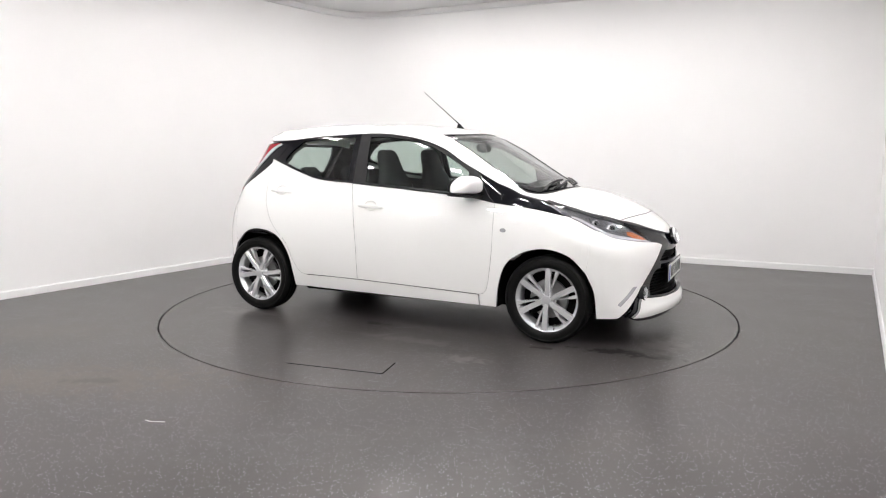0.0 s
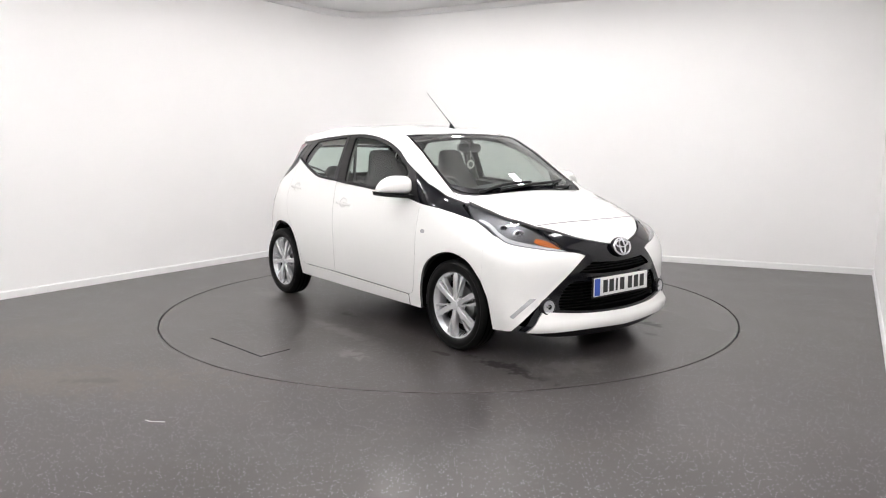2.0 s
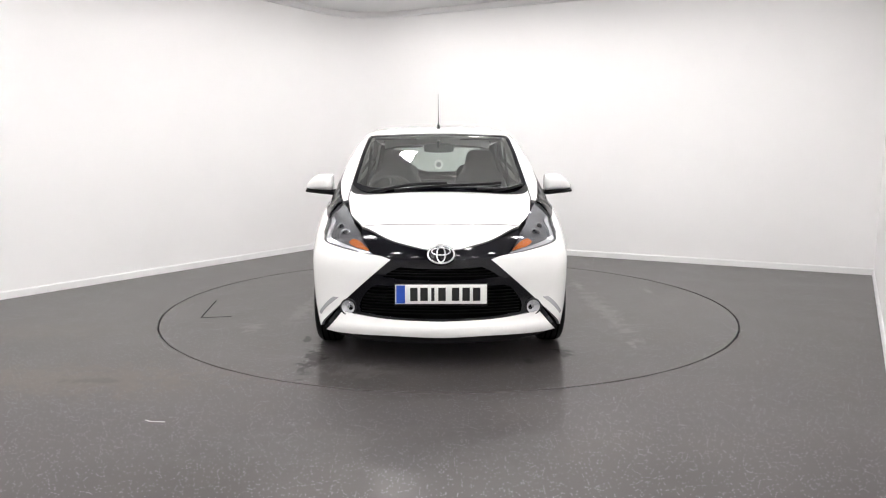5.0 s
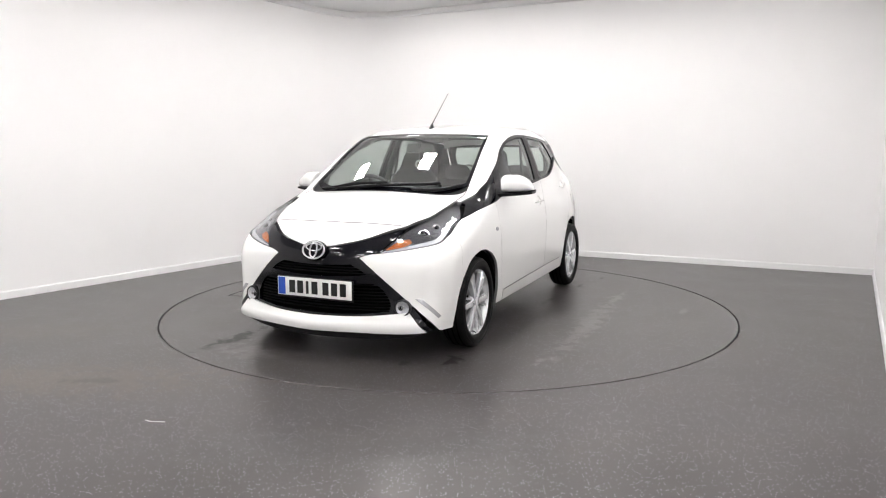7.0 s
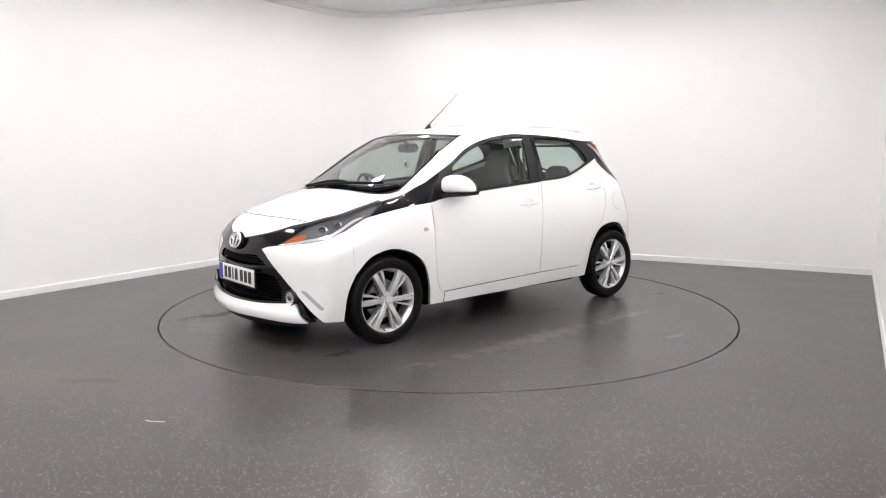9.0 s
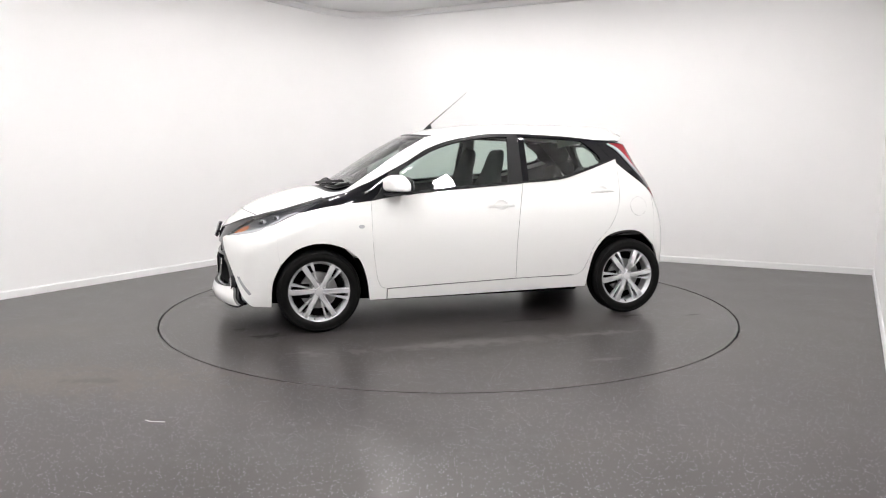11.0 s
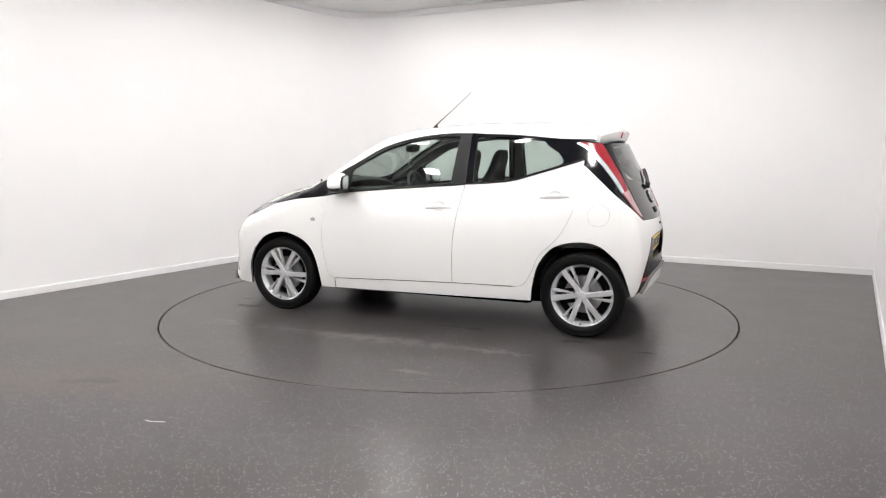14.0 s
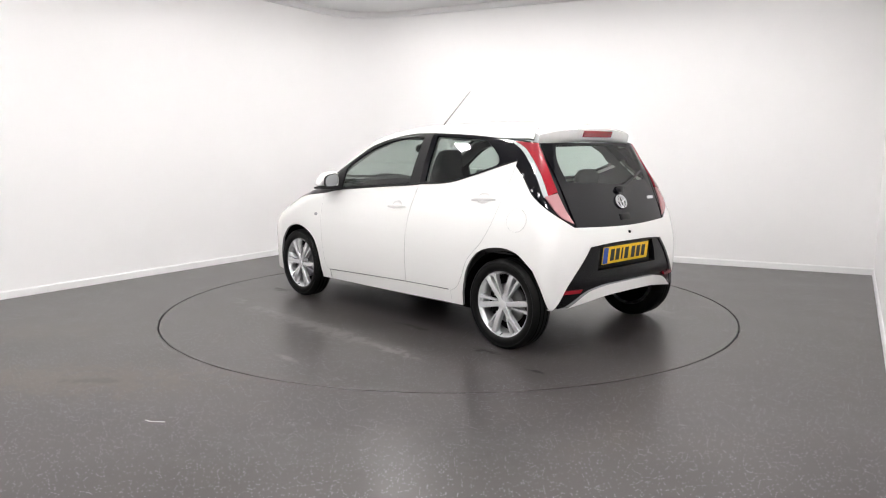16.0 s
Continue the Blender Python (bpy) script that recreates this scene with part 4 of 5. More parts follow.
# ---- underside ----
bm = bmesh.new()
add_box(bm, -0.95, 1.62, -0.50, 0.50, 0.165, 0.30, 0.02)
add_box(bm, -0.80, 0.80, -0.68, 0.68, 0.185, 0.30, 0.02)
part("floor_pan", bm, DARK, car, "black underbody floor pan")
bm = bmesh.new()
add_tube(bm, [(0.7, 0.12, 0.17), (-0.6, 0.16, 0.165), (-0.95, 0.3, 0.28), (-1.4, 0.34, 0.32)], 0.022)
add_box(bm, -1.40, -0.98, -0.45, 0.45, 0.30, 0.42, 0.05)
part("exhaust", bm, STEEL, car, "dull steel exhaust pipe and silencer")
for s in (1, -1):
    for wx in (1.17, -1.17):
        bm = bmesh.new()
        ring0, ring1 = [], []
        for i in range(25):
            a = (math.pi * 1.0 + (0.17 if wx > 0 else -0.02)) * i / 24 - 0.17 * (1 - i / 24)
            r = 0.335
            ring0.append((wx + r * math.cos(a), 0.40 * s, 0.285 + r * math.sin(a)))
            ring1.append((wx + r * math.cos(a), 0.775 * s, 0.285 + r * math.sin(a)))
        out_y = lift("S", [(p[0], max(p[2], 0.2)) for p in ring1])[:, 1]
        ring1 = [(p[0], s * min(0.775, y - 0.02), p[2]) for p, y in zip(ring1, out_y)]
        v0, v1 = [bm.verts.new(p) for p in ring0], [bm.verts.new(p) for p in ring1]
        for i in range(24):
            bm.faces.new((v0[i], v0[i + 1], v1[i + 1], v1[i]))
        bm.faces.new(v0)
        part("wheel_arch_liner", bm, DARK, car, "black wheel arch liner")
for wx in (1.17, -1.17):
    bm = bmesh.new()
    add_tube(bm, [(wx, -0.62, 0.27), (wx, 0.62, 0.27)], 0.035)
    part("axle", bm, DARK, car)

# ---- outside fittings ----
for s in (1, -1):
    # door mirror: domed white shell, black foot, glass
    bm = bmesh.new()
    rings = []
    for j in range(15):
        u = j / 14
        y = 0.760 + 0.200 * u
        k = 1 - 0.22 * max(0, 1 - u / 0.14) ** 2 - 0.62 * max(0, (u - 0.78) / 0.22) ** 2
        high, low = 1.080 - 0.070 * max(0, (u - 0.40) / 0.60) ** 1.8, 0.957 + 0.010 * u
        cx, cz, hz = 0.634 - 0.040 * u, (high + low) / 2, (high - low) / 2
        ring = []
        for i in range(28):
            a = 2 * math.pi * i / 28
            c, q = math.cos(a), math.sin(a)
            px = (0.100 - 0.035 * u if c > 0 else 0.045) * math.copysign(abs(c) ** (0.85 if c > 0 else 0.7), c) * k
            pz = hz * math.copysign(abs(q) ** (0.85 if q > 0 else 0.5), q) * (0.4 + 0.6 * k)
            ring.append((cx + px, y * s, cz + pz))
        rings.append(ring)
    add_loft(bm, rings)
    mir = part("door_mirror", bm, PAINT, car, "white door mirror on a black foot", 60)
    bm = bmesh.new()
    add_loft(bm, [[(x, y * s, z) for x, z in ((0.595 - 0.02 * k, 0.943 - d), (0.70 - 0.03 * k, 0.940 - d), (0.725 - 0.04 * k, 0.956 - d * 0.5), (0.585 - 0.02 * k, 0.972 - d * 0.5))] for y, k, d in ((0.70, 0, 0.022), (0.76, 0.3, 0.010), (0.85, 1.0, 0.003), (0.925, 1.6, -0.004), (0.962, 2.0, -0.010))])
    part("mirror_foot", bm, SATIN, mir, "black plastic mirror foot")
    bm = bmesh.new()
    ring = []
    for i in range(24):
        a = 2 * math.pi * i / 24
        c, q = math.cos(a), math.sin(a)
        ring.append((0.568 - 0.03 * (0.5 + 0.5 * c), (0.856 + 0.066 * math.copysign(abs(c) ** 0.7, c)) * s, 1.013 - 0.010 * c + (0.045 - 0.006 * c) * math.copysign(abs(q) ** 0.7, q)))
    add_prism(bm, ring, (-0.004, 0, 0))
    part("mirror_glass", bm, CHROME, mir, "silvered mirror glass", 0)
    bm = bmesh.new()
    mid = Vector((0.556, 0.856 * s, 1.013))
    add_prism(bm, [mid + (Vector(p) - mid) * 1.12 + Vector((0.002, 0, 0)) for p in ring], (0.016, 0, 0))
    part("mirror_surround", bm, SATIN, mir, "black mirror surround", 30)
    # door pulls
    for (hx, hz), nm in zip(HANDLES, ("front_handle", "rear_handle")):
        pts = lift("S", smooth_line([(hx - 0.10, hz + 0.004), (hx, hz), (hx + 0.10, hz - 0.006)], 0.02))
        nn = normals(pts)
        bm = bmesh.new()
        rings = []
        for i, (p, q) in enumerate(zip(pts, nn)):
            u = 2 * i / (len(pts) - 1) - 1
            h, o = 0.011 * (1 - 0.55 * abs(u) ** 3), 0.014 * (1 - abs(u) ** 4) + 0.003
            ring = []
            for k in range(12):
                a = 2 * math.pi * k / 12
                c, w = math.cos(a), math.sin(a)
                v = p + q * (o + 0.007 * math.copysign(abs(c) ** 0.4, c) * (1 - 0.5 * u ** 4))
                ring.append((v[0], v[1] * s, v[2] + h * math.copysign(abs(w) ** 0.7, w)))
            rings.append(ring)
        add_loft(bm, rings)
        hd = part(nm, bm, PAINT, car, "white door handle")
        # hollow behind the handle
        bm = bmesh.new()
        rings = []
        for k, d in ((1.02, 0.001), (0.96, 0.002), (0.84, 0.006), (0.6, 0.010), (0.05, 0.012)):
            p = lift("S", cup_rim(hx, hz, k)[0][1][:-1])
            p = p - normals(p) * d
            rings.append([(v[0], v[1] * s, v[2]) for v in p])
        add_loft(bm, rings, cap=False)
        part("handle_cup", bm, PAINT, hd, "", 70)
    # side repeater
    c = [("S", [(0.875 + 0.021 * math.cos(a), 0.729 + 0.013 * math.sin(a)) for a in np.linspace(0, 2 * math.pi, 20)])]
    panel("side_repeater", "S", c, SILVER, car, s, off=0.004, thick=0.006, gap=0, res=0.01, step=0.006, label="small clear side repeater lamp")
    # reflectors and fog lamps
    panel("reflector_strip", "F", [("3", [(1.705, 0.598, 0.392), (1.688, 0.632, 0.393)]), ("3", [(1.688, 0.632, 0.393), (1.65, 0.68, 0.34), (1.607, 0.714, 0.288)]), ("3", [(1.607, 0.714, 0.288), (1.622, 0.702, 0.276)]), ("3", [(1.622, 0.702, 0.276), (1.665, 0.655, 0.335), (1.705, 0.598, 0.392)])], SILVER, car, s, off=0.003, thick=0.006, gap=0, res=0.02, step=0.012, label="silver strip on the bumper corner")
    fog = lift("N", [(0.537, 0.342)])[0]
    fn = Vector(normals(np.array([fog]))[0])
    fn = (fn + Vector((1.2, 0, 0))).normalized()
    fn.y *= s
    place = Matrix.Translation((fog[0] + 0.004, (fog[1] + 0.002) * s, fog[2])) @ fn.to_track_quat("Y", "Z").to_matrix().to_4x4()
    bm = bmesh.new()
    add_spin(bm, [(0.050, -0.03), (0.050, 0.003), (0.047, 0.009), (0.043, 0.011), (0.040, 0.009), (0.039, 0.003)], n=40)
    bm.transform(place)
    fg = part("fog_light", bm, SATIN, car, "round fog light in a black bezel")
    bm = bmesh.new()
    add_spin(bm, [(0.0001, 0.020), (0.015, 0.019), (0.030, 0.015), (0.041, 0.009)], n=32)
    bm.transform(place)
    part("fog_lens", bm, LENS, fg, "clear round lens")
    bm = bmesh.new()
    add_spin(bm, [(0.0001, -0.008), (0.016, -0.006), (0.030, -0.001), (0.041, 0.008)], n=32)
    bm.transform(place)
    part("fog_reflector", bm, BOWL, fg, "bright reflector bowl")
    bm = bmesh.new()
    add_spin(bm, [(0.0001, 0.006), (0.006, 0.005), (0.008, 0.001), (0.008, -0.012)], n=20)
    bm.transform(place)
    part("fog_bulb_cap", bm, GREY, fg)
    # projector and reflector bowls inside the headlight
    for px, py, pz, r in ((1.55, 0.575, 0.752, 0.031), (1.455, 0.61, 0.788, 0.022)):
        pl = Matrix.Translation((px - 0.015, py * s, pz - 0.012)) @ Vector((0.85, 0.45 * s, 0.25)).to_track_quat("Y", "Z").to_matrix().to_4x4()
        bm = bmesh.new()
        add_spin(bm, [(r * 1.25, -0.01), (r * 1.22, 0.004), (r * 1.05, 0.006), (r, 0.0)], n=28)
        bm.transform(pl)
        part("projector_ring", bm, CHROME, car)
        bm = bmesh.new()
        add_spin(bm, [(0.0001, 0.016), (r * 0.5, 0.013), (r * 0.85, 0.005), (r * 1.02, -0.006)], n=28)
        bm.transform(pl)
        part("projector_lens", bm, GLOSS, car, "dark round projector lens")
    panel("rear_reflector", "B", [("B", [(0.628, 0.380), (0.604, 0.402)]), ("B", [(0.604, 0.402), (0.47, 0.398)]), ("B", [(0.47, 0.398), (0.492, 0.376)]), ("B", [(0.492, 0.376), (0.628, 0.380)])], RED, car, s, off=0.004, thick=0.012, gap=0, res=0.02, step=0.012, label="red rear reflector")
    # seal along the foot of the side glass
    l = lift("S", smooth_line(LOW_F[1:] + LOW_R[1:], 0.03))
    bm = bmesh.new()
    add_tube(bm, [(p[0], (p[1] + 0.001) * s, p[2] + 0.004) for p in l], 0.006, 6)
    part("window_seal", bm, SATIN, car)

panel("fuel_flap", "S", [("S", FLAP)], PAINT, car, 1, gap=0.0014, off=0.0006, thick=0.012, res=0.03, step=0.012, label="round white fuel flap")

# roof spoiler with the high brake light
bm = bmesh.new()
rings = []
for i in range(25):
    y = -0.50 + i * 1.0 / 24
    e = abs(y) / 0.5
    dx, dz = 0.26 * y * y + 0.03 * e ** 8, -0.12 * y * y - 0.012 * e ** 8
    rings.append([(-1.160 + dx * 0.3, y, 1.4225 + dz), (-1.25 + dx, y, 1.407 + dz), (-1.305 + dx, y, 1.393 + dz), (-1.320 + dx, y, 1.385 + dz), (-1.319 + dx, y, 1.373 + dz), (-1.302 + dx, y, 1.322 + dz), (-1.288 + dx, y, 1.308 + dz), (-1.20 + dx * 0.5, y, 1.300 + dz)])
add_loft(bm, rings)
sp = part("roof_spoiler", bm, PAINT, car, "white roof spoiler with a red brake light", 50)
bm = bmesh.new()
add_loft(bm, [[(-1.3225, y, 1.371), (-1.3085, y, 1.331), (-1.295, y, 1.331), (-1.305, y, 1.371)] for y in (-0.155, -0.145, 0.145, 0.155)])
part("high_brake_light", bm, RED, sp, "red high-level brake light")

# seam across the roof rail over the centre pillar
for s in (1, -1):
    l = lift("D", smooth_line(flat("D", np.vstack([lift("S", [(-0.332, 1.370)]), lift("T", [(-0.345, 0.532)])])), 0.01))
    bm = bmesh.new()
    add_tube(bm, [(p[0], p[1] * s, p[2]) for p in l], 0.0011, 5)
    part("rail_seam", bm, EDGE, car, "thin grey seam in the roof rail")

# aerial
bm = bmesh.new()
add_loft(bm, [[(0.205 + a * math.cos(k) - 0.35 * h, b * math.sin(k), 1.408 + h) for k in np.linspace(0, 2 * math.pi, 13)[:-1]] for a, b, h in ((0.034, 0.017, 0.0), (0.030, 0.015, 0.012), (0.016, 0.010, 0.030), (0.008, 0.006, 0.042))])
an = part("aerial_base", bm, SATIN, car, "black roof aerial")
bm = bmesh.new()
add_tube(bm, [(0.195, 0, 1.445), (0.12, 0, 1.507), (-0.11, 0, 1.699)], [0.0045, 0.003, 0.0016], 8)
part("aerial_rod", bm, SATIN, an)

# wipers
for pts in ([(1.075, -0.30), (1.045, 0.0), (1.00, 0.28), (0.955, 0.42)], [(1.06, 0.25), (1.02, 0.42), (0.93, 0.57)], [(1.045, -0.46), (1.02, -0.25), (1.015, 0.05)]):
    l = lift("T", smooth_line(pts, 0.04))
    bm = bmesh.new()
    add_tube(bm, l + np.array([0, 0, 0.018]), 0.007, 6)
    add_tube(bm, l + np.array([-0.012, 0, 0.010]), 0.006, 6)
    part("wiper_arm", bm, SATIN, car, "black windscreen wiper")
l = lift("B", smooth_line([(-0.03, 0.993), (-0.18, 1.035), (-0.36, 1.092)], 0.04))
bm = bmesh.new()
nb = normals(l)
add_tube(bm, l + nb * 0.022, [0.014, *[0.009] * (len(l) - 2), 0.006], 8)
add_tube(bm, l[2:] + nb[2:] * 0.010, 0.006, 6)
add_spin(bm, [(0.0001, -0.034), (0.022, -0.030), (0.026, 0.0)], "x", 20, tuple(l[0]))
part("rear_wiper", bm, SATIN, car, "black rear wiper")

# plates, with plain bars for the characters
def plate(x, z, h, material, side, name, lean, label):
    bm = bmesh.new()
    add_box(bm, -0.002, 0.002, -0.26, 0.26, -h / 2, h / 2, 0.0015)
    m = pose(x, 0, z, 0, lean, 0 if side > 0 else 180)
    bm.transform(m)
    p = part(name, bm, material, car, label)
    bm = bmesh.new()
    add_box(bm, -0.012, -0.0025, -0.268, 0.268, -h / 2 - 0.012, h / 2 + 0.004, 0.003)
    bm.transform(m)
    part("plate_holder", bm, SATIN, p)
    bm = bmesh.new()
    add_box(bm, 0.002, 0.0028, -0.255, -0.205, -h / 2 + 0.004, h / 2 - 0.004)
    bm.transform(m)
    part("blue_band", bm, PBLUE, p, "blue band", 0)
    for k, c in enumerate((-0.155, -0.097, -0.047, 0.005, 0.082, 0.142, 0.202)):
        wd = 0.018 if k == 2 else 0.042
        bm = bmesh.new()
        add_box(bm, 0.002, 0.0029, c - wd / 2, c + wd / 2, -0.038, 0.038)
        bm.transform(m)
        part("character_bar", bm, INK, p, "", 0)
    return p


plate(1.848, 0.436, 0.112, PWHITE, 1, "front_plate", 0, "white number plate with plain black bars")
plate(-1.556, 0.582, 0.112, PYELLOW, -1, "rear_plate", 6, "yellow number plate with plain black bars")
# recess behind the rear plate
bm = bmesh.new()
add_box(bm, -1.532, -1.50, -0.33, 0.33, 0.47, 0.668, 0.01)
part("plate_recess", bm, SATIN, car, "black plate recess")

# round emblems drawn as plain chrome ovals
def emblem(x, z, w, h, side, name, lean):
    m = pose(x, 0, z, 0, lean, 0 if side > 0 else 180)

    def ring(cy, cz, a, b, t):
        bm = bmesh.new()
        rs = []
        for i in range(36):
            k = 2 * math.pi * i / 36
            c, q = math.cos(k), math.sin(k)
            rs.append([(0.000, cy + a * c, cz + b * q), (0.009, cy + (a - t * 0.3) * c, cz + (b - t * 0.3) * q), (0.009, cy + (a - t * 0.7) * c, cz + (b - t * 0.7) * q), (0.0, cy + (a - t) * c, cz + (b - t) * q)])
        rs.append(rs[0])
        vs = [[bm.verts.new(p) for p in r] for r in rs[:-1]]
        vs.append(vs[0])
        for p, q in zip(vs, vs[1:]):
            for i in range(3):
                bm.faces.new((p[i], p[i + 1], q[i + 1], q[i]))
        bm.transform(m)
        return bm
    bm = bmesh.new()
    add_loft(bm, [[(dx, (w + g) * math.cos(2 * math.pi * i / 32), (h + g) * math.sin(2 * math.pi * i / 32)) for i in range(32)] for dx, g in ((-0.02, 0.004), (-0.003, 0.003), (0.001, 0.0))])
    bm.transform(m)
    e = part(name, bm, GLOSS, car, "chrome oval emblem on gloss black")
    part("outer_oval", ring(0, 0, w, h, w * 0.14), CHROME, e)
    part("upright_oval", ring(0, 0, w * 0.36, h * 0.86, w * 0.12), CHROME, e)
    part("cross_oval", ring(0, h * 0.30, w * 0.72, h * 0.45, w * 0.11), CHROME, e)


emblem(1.842, 0.664, 0.080, 0.057, 1, "front_emblem", -18)
emblem(lift("B", [(0, 0.913)])[0][0] - 0.003, 0.913, 0.056, 0.048, -1, "rear_emblem", -25)
bm = bmesh.new()
add_box(bm, -0.012, 0.012, -0.052, 0.052, -0.022, 0.022, 0.006)
bm.transform(pose(lift("B", [(0, 0.818)])[0][0] + 0.006, 0, 0.818, 0, 22, 0))
part("tailgate_button", bm, SATIN, car, "black tailgate release")
bm = bmesh.new()
add_spin(bm, [(0.0001, -1.5855), (0.008, -1.5855), (0.010, -1.575)], "x", 18, (0, 0, 0.722))
part("tailgate_lock", bm, DARK, car, "round black lock")
k = lift("B", [(-0.40, 0.925)])[0]
for i in range(4):
    bm = bmesh.new()
    add_box(bm, k[0] - 0.006, k[0] + 0.004, k[1] - 0.034 + i * 0.018, k[1] - 0.021 + i * 0.018, 0.915, 0.935)
    part("badge_bar", bm, CHROME, car, "", 0)

# grille slats behind the openings
def slats(zs, half, depth, name):
    for z in zs:
        l = np.array([(y, z) for y in np.linspace(-half(z), half(z), 13)])
        p = lift("N", l)
        bm = bmesh.new()
        add_loft(bm, [[(q[0] - depth, q[1], z - 0.004), (q[0] - depth + 0.014, q[1], z - 0.002), (q[0] - depth + 0.014, q[1], z + 0.003), (q[0] - depth, q[1], z + 0.006)] for q in p])
        part(name, bm, GRILLE, car, "", 30)


slats([0.53, 0.546, 0.562], lambda z: 0.335 - (z - 0.528) * 1.5, 0.035, "grille_slat")
slats([0.315, 0.332, 0.349, 0.366, 0.384, 0.402, 0.42, 0.44, 0.46], lambda z: 0.46, 0.04, "grille_slat")
panel("grille_back", "N", [("N", [(0, 0.62), (0.45, 0.60), (0.55, 0.30)]), ("N", [(0.55, 0.28), (0, 0.26)])], DARK, car, both=True, off=-0.06, thick=0.0, gap=0, res=0.06, label="dark radiator grille backing")

# ---- inside ----
def rounded(cx, cy, cz, hx, hy, n=20, p=0.6):
    return [(cx + hx * math.copysign(abs(math.cos(2 * math.pi * i / n)) ** p, math.cos(2 * math.pi * i / n)), cy + hy * math.copysign(abs(math.sin(2 * math.pi * i / n)) ** p, math.sin(2 * math.pi * i / n)), cz) for i in range(n)]


def seat(y0, driver):
    bm = bmesh.new()
    add_loft(bm, [rounded(0.17, y0, z, hx, hy) for z, hx, hy in ((0.32, 0.24, 0.22), (0.42, 0.26, 0.245), (0.50, 0.265, 0.25), (0.54, 0.25, 0.235), (0.55, 0.20, 0.19))])
    b = part("front_seat", bm, CLOTH, car, "black cloth front seat with integrated head restraint", 60)
    bm = bmesh.new()
    rows = ((0.50, 0.00, 0.055, 0.235), (0.62, -0.02, 0.065, 0.25), (0.78, -0.05, 0.065, 0.25), (0.92, -0.085, 0.06, 0.235), (1.02, -0.11, 0.055, 0.20), (1.08, -0.13, 0.05, 0.145), (1.14, -0.15, 0.05, 0.125), (1.20, -0.165, 0.045, 0.115), (1.235, -0.175, 0.035, 0.095), (1.25, -0.18, 0.015, 0.06))
    add_loft(bm, [rounded(x - 0.08, y0, z, hx, hy) for z, x, hx, hy in rows])
    part("backrest", bm, CLOTH, b, "", 60)


seat(0.35, False)
seat(-0.35, True)
bm = bmesh.new()
add_loft(bm, [rounded(-0.70, 0, z, hx, hy, 28, 0.35) for z, hx, hy in ((0.30, 0.22, 0.60), (0.46, 0.24, 0.62), (0.51, 0.22, 0.60))])
bench = part("rear_seat", bm, CLOTH, car, "black cloth rear bench seat", 60)
bm = bmesh.new()
add_loft(bm, [rounded(x, 0, z, 0.055, hy, 28, 0.35) for z, x, hy in ((0.48, -0.86, 0.60), (0.70, -0.92, 0.60), (0.90, -0.98, 0.57), (0.965, -1.0, 0.53))])
part("backrest", bm, CLOTH, bench, "", 60)
for y in (0.30, -0.30):
    bm = bmesh.new()
    add_loft(bm, [rounded(x, y, z, hx, hy) for z, x, hx, hy in ((0.97, -1.0, 0.03, 0.10), (1.0, -1.0, 0.045, 0.12), (1.06, -1.015, 0.045, 0.12), (1.10, -1.02, 0.03, 0.09), (1.11, -1.02, 0.01, 0.05))])
    part("rear_head_restraint", bm, CLOTH, bench, "", 60)
bm = bmesh.new()
add_box(bm, -1.42, -1.03, -0.50, 0.50, 0.93, 0.955, 0.01)
part("parcel_shelf", bm, CLOTH, car, "black parcel shelf")
bm = bmesh.new()
prof = [(1.02, 0.60), (1.02, 0.90), (0.95, 0.938), (0.84, 0.945), (0.72, 0.925), (0.665, 0.89), (0.655, 0.80), (0.70, 0.70), (0.72, 0.55)]
add_loft(bm, [[(x, y, z - abs(y) * 0.03) for x, z in prof] for y in np.linspace(-0.66, 0.66, 13)])
dash = part("dashboard", bm, TRIM, car, "black plastic dashboard", 45)
bm = bmesh.new()
add_loft(bm, [rounded(0.655, -0.35, z, 0.035, 0.11) for z in (0.90, 0.94, 0.965)])
part("instrument_pod", bm, TRIM, dash)
bm = bmesh.new()
add_box(bm, 0.640, 0.68, -0.12, 0.12, 0.62, 0.88, 0.02)
part("centre_console", bm, GREY, dash, "grey centre console with a screen")
bm = bmesh.new()
m = pose(0.49, -0.35, 0.895, 0, -64, 0)
rings = []
for i in range(32):
    a = 2 * math.pi * i / 32
    rings.append([((0.178 + 0.014 * math.cos(k)) * math.cos(a), (0.178 + 0.014 * math.cos(k)) * math.sin(a), 0.014 * math.sin(k)) for k in np.linspace(0, 2 * math.pi, 9)[:-1]])
vs = [[bm.verts.new(p) for p in r] for r in rings]
vs.append(vs[0])
for p, q in zip(vs, vs[1:]):
    for i in range(8):
        bm.faces.new((p[i], p[(i + 1) % 8], q[(i + 1) % 8], q[i]))
add_loft(bm, [rounded(0, 0, z, r, r * 1.1, 20, 0.8) for z, r in ((-0.03, 0.05), (0.0, 0.062), (0.015, 0.055))])
for a in (100, 260, 0):
    c, q = math.cos(radians(a)), math.sin(radians(a))
    add_tube(bm, [(0.05 * c, 0.05 * q, 0), (0.17 * c, 0.17 * q, 0)], 0.014, 8)
bm.transform(m)
part("steering_wheel", bm, TRIM, car, "black three-spoke steering wheel", 50)
bm = bmesh.new()
add_tube(bm, [(0.52, -0.35, 0.84), (0.70, -0.35, 0.76)], 0.04, 12)
part("steering_column", bm, TRIM, car)
bm = bmesh.new()
add_loft(bm, [rounded(0, 0, z, hx, hy, 20, 0.5) for z, hx, hy in ((-0.018, 0.028, 0.105), (0.0, 0.036, 0.115), (0.012, 0.032, 0.11))])
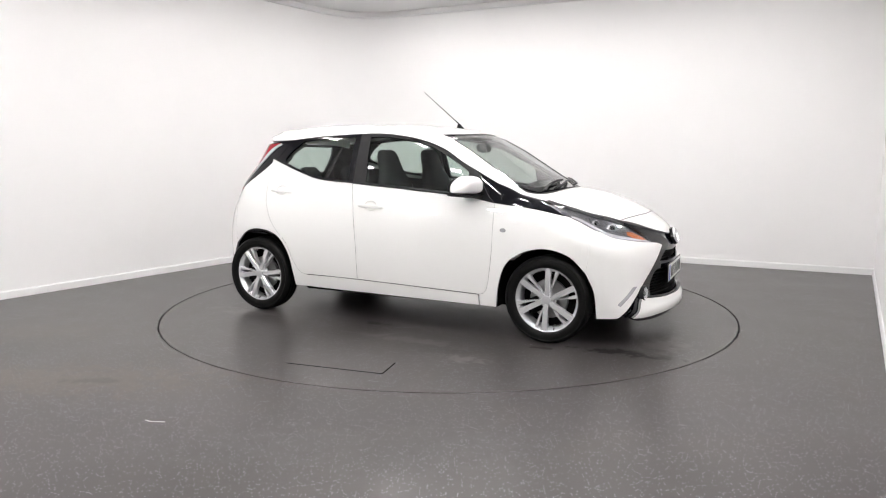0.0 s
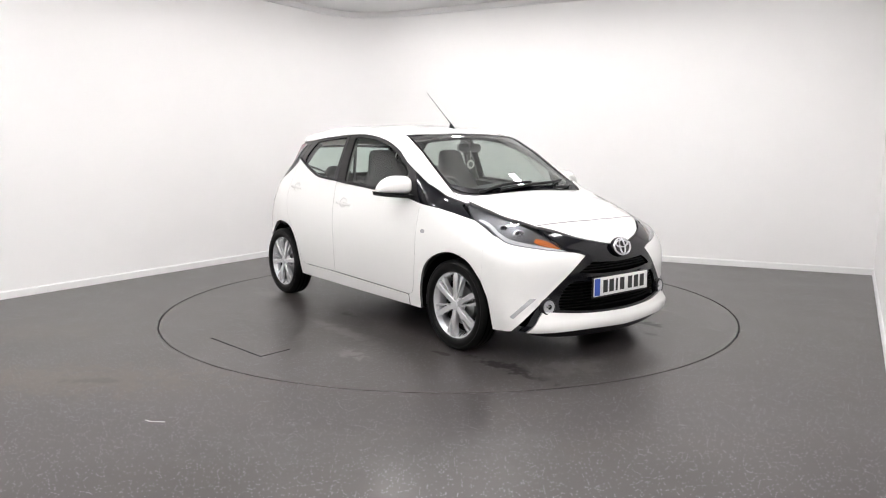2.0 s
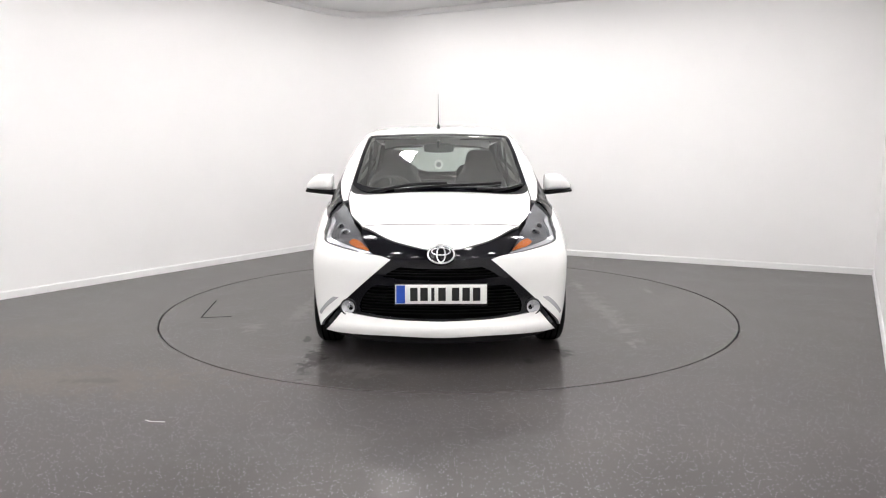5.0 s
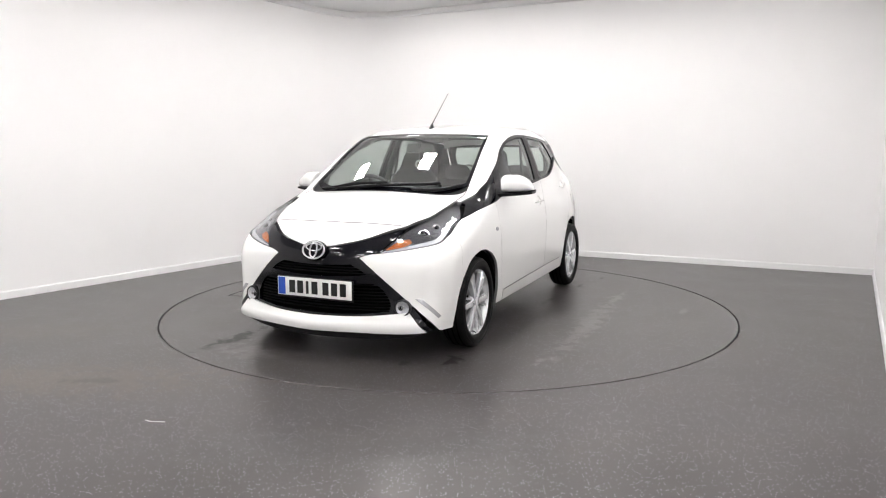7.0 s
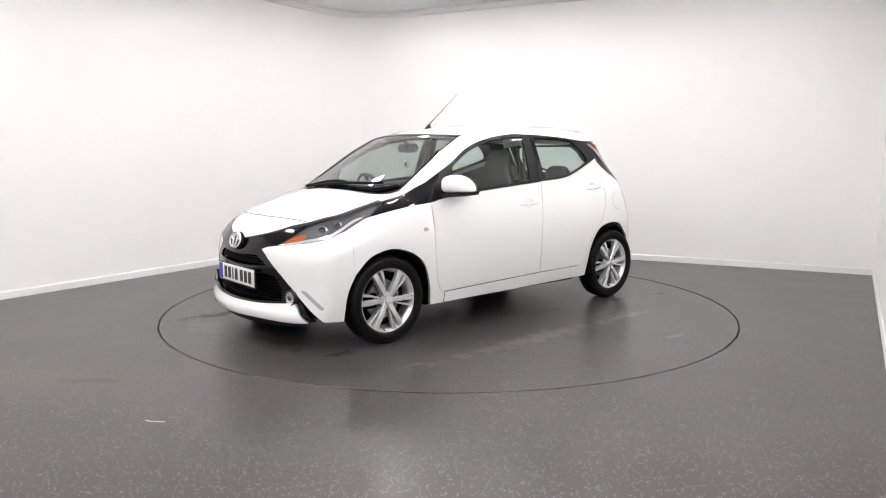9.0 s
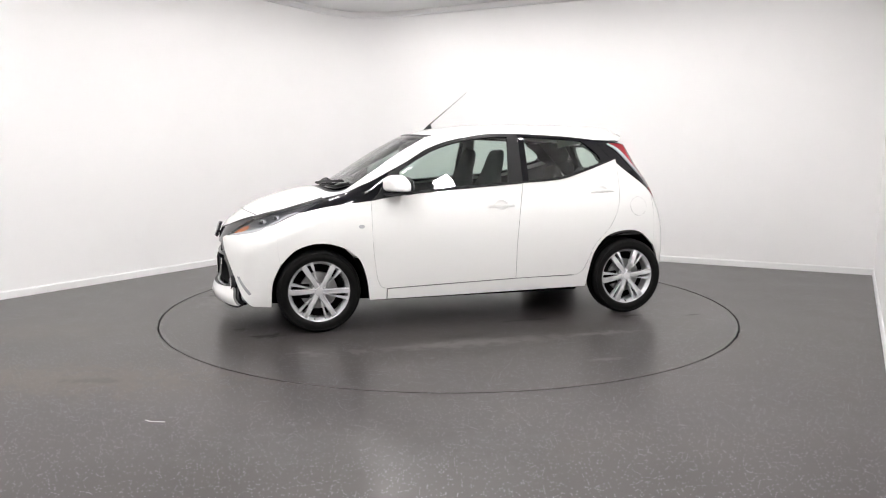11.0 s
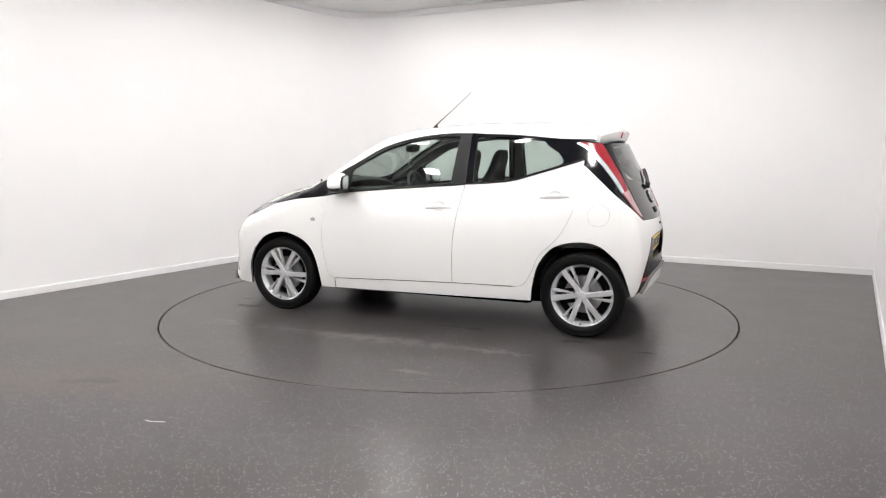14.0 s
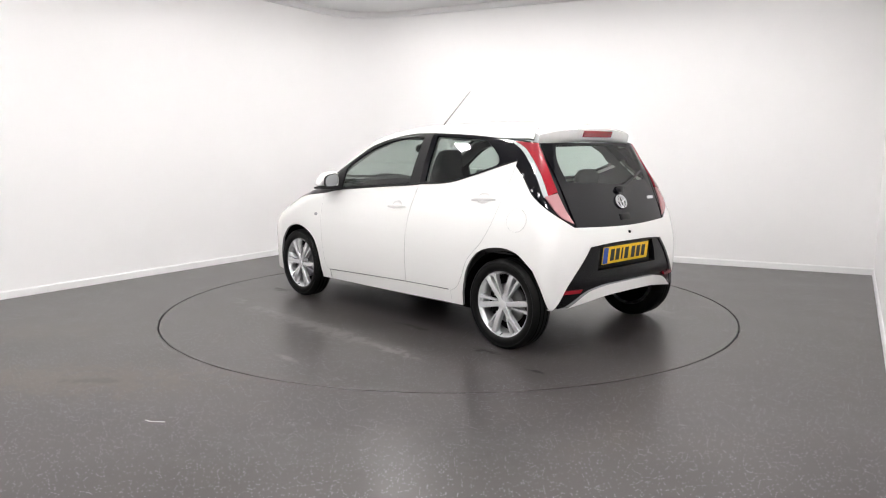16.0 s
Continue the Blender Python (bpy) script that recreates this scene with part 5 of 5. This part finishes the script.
bm.transform(pose(0.405, 0.0, 1.262, 0, 78, 0))
mirror = part("rear_view_mirror", bm, TRIM, car, "black interior mirror", 50)
bm = bmesh.new()
add_tube(bm, [(0.41, 0, 1.265), (0.43, 0, 1.315)], 0.012, 8)
part("mirror_stalk", bm, TRIM, mirror)
bm = bmesh.new()
add_tube(bm, [(0.425, 0.0, 1.25), (0.425, 0.0, 1.165)], 0.0015, 5)
fresh = part("hanging_air_freshener", bm, PWHITE, car, "round white air freshener hanging from the mirror")
bm = bmesh.new()
add_spin(bm, [(0.0001, -0.004), (0.033, -0.003), (0.034, 0.0), (0.033, 0.003), (0.0001, 0.004)], "x", 28, (0.425, 0, 1.14))
part("disc", bm, PWHITE, fresh)
bm = bmesh.new()
add_spin(bm, [(0.0001, -0.0055), (0.018, -0.005), (0.019, 0.0), (0.018, 0.005), (0.0001, 0.0055)], "x", 24, (0.425, 0, 1.14))
part("disc_face", bm, GREY, fresh)
for y in (0.33, -0.33):
    bm = bmesh.new()
    add_box(bm, 0.12, 0.27, y - 0.16, y + 0.16, 1.325, 1.34, 0.006)
    part("sun_visor", bm, GREY, car)
for s in (1, -1):
    panel("quarter_trim", "S", [("S", [(-0.98, 0.60), (-1.08, 1.14)]), ("S", [(-1.08, 1.14), (-1.0, 1.18), (-0.96, 1.24), (-0.86, 1.31), (-0.98, 1.315)]), ("S", [(-0.98, 1.315), (-1.12, 1.18), (-1.32, 0.95), (-1.36, 0.60)])], TRIM, car, s, off=-0.05, thick=0, gap=0, res=0.05, label="black inner quarter trim")
    panel("pillar_cover", "S", [("S", [(-0.25, 1.0), (-0.27, 1.36)]), ("S", [(-0.27, 1.36), (-0.36, 1.36)]), ("S", [(-0.36, 1.36), (-0.37, 1.0)]), ("S", [(-0.37, 1.0), (-0.25, 1.0)])], GREY, car, s, off=-0.04, thick=0.012, gap=0, res=0.04, label="grey inner centre pillar")
    bm = bmesh.new()
    add_tube(bm, [(-0.30, 0.56 * s, 1.27), (-0.28, 0.60 * s, 0.9), (-0.26, 0.63 * s, 0.45)], 0.012, 6)
    part("seat_belt", bm, CLOTH, car)

# ---- the turntable ----
def table_material():
    m = PLAIN_FLOOR
    m.name = "turntable_vinyl"
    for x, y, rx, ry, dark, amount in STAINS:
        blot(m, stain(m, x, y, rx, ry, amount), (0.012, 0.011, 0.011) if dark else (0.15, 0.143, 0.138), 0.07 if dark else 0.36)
    return m


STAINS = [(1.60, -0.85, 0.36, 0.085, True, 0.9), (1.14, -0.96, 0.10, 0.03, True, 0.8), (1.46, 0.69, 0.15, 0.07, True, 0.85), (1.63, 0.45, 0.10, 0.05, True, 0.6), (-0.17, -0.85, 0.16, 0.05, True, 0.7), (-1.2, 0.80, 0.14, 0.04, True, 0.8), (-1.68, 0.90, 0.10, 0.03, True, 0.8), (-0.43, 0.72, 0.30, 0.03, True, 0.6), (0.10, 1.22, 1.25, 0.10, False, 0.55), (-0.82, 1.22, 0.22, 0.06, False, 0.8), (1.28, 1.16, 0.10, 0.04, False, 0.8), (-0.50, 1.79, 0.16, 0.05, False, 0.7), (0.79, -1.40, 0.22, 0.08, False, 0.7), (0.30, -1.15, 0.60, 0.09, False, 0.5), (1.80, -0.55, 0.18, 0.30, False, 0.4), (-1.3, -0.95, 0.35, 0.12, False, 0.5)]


def make_table():
    bm = bmesh.new()
    add_spin(bm, [(R_TABLE - 0.03, -0.05), (R_TABLE - 0.006, -0.05), (R_TABLE - 0.006, -0.003), (R_TABLE - 0.009, 0.0)], "z", 160)
    top = [v for v in bm.verts if abs(v.co.z) < 1e-6]
    top.sort(key=lambda v: math.atan2(v.co.y, v.co.x))
    bm.faces.new(top)
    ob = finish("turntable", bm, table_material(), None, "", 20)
    tagged(ob, "round vinyl-topped turntable flush with the studio floor", "turntable")
    # seam of the hatch in the turntable's top
    for a, b in SEAM:
        a, b = Vector((*a, 0)), Vector((*b, 0))
        d = (b - a).normalized()
        n = Vector((-d.y, d.x, 0)) * 0.0045
        bm = bmesh.new()
        add_prism(bm, [a - n, b - n, b + n, a + n], (0, 0, 0.0012))
        part("hatch_seam", bm, DARK, ob, "dark hatch seam", 0)
    return ob


SEAM = [((-0.135, -1.933), (0.485, -1.865)), ((0.485, -1.865), (0.445, -1.648))]
table_top = make_table()

# a shred of pale thread on the floor
bm = bmesh.new()
add_tube(bm, [(-1.41, -2.605, 0.002), (-1.375, -2.625, 0.002), (-1.31, -2.628, 0.002)], 0.0016, 6)
tagged(finish("thread_scrap", bm, PWHITE), "pale scrap of thread lying on the floor", "scrap")


# ---- what moves ----
def motions():
    rows = []
    for i in range(33):
        t = i * 0.5
        a = -25.62 - 12.661 * t + 0.0061 * t * t
        c, s = math.cos(radians(a)), math.sin(radians(a))
        rows.append((t, a, c, s))
    walk(car, [(t, pose(-(0.060 * c - 0.077 * s), -(0.060 * s + 0.077 * c), 0, 0, 0, a)) for t, a, c, s in rows])
    walk(table_top, [(t, pose(0, 0, 0, 0, 0, a)) for t, a, c, s in rows])


motions()
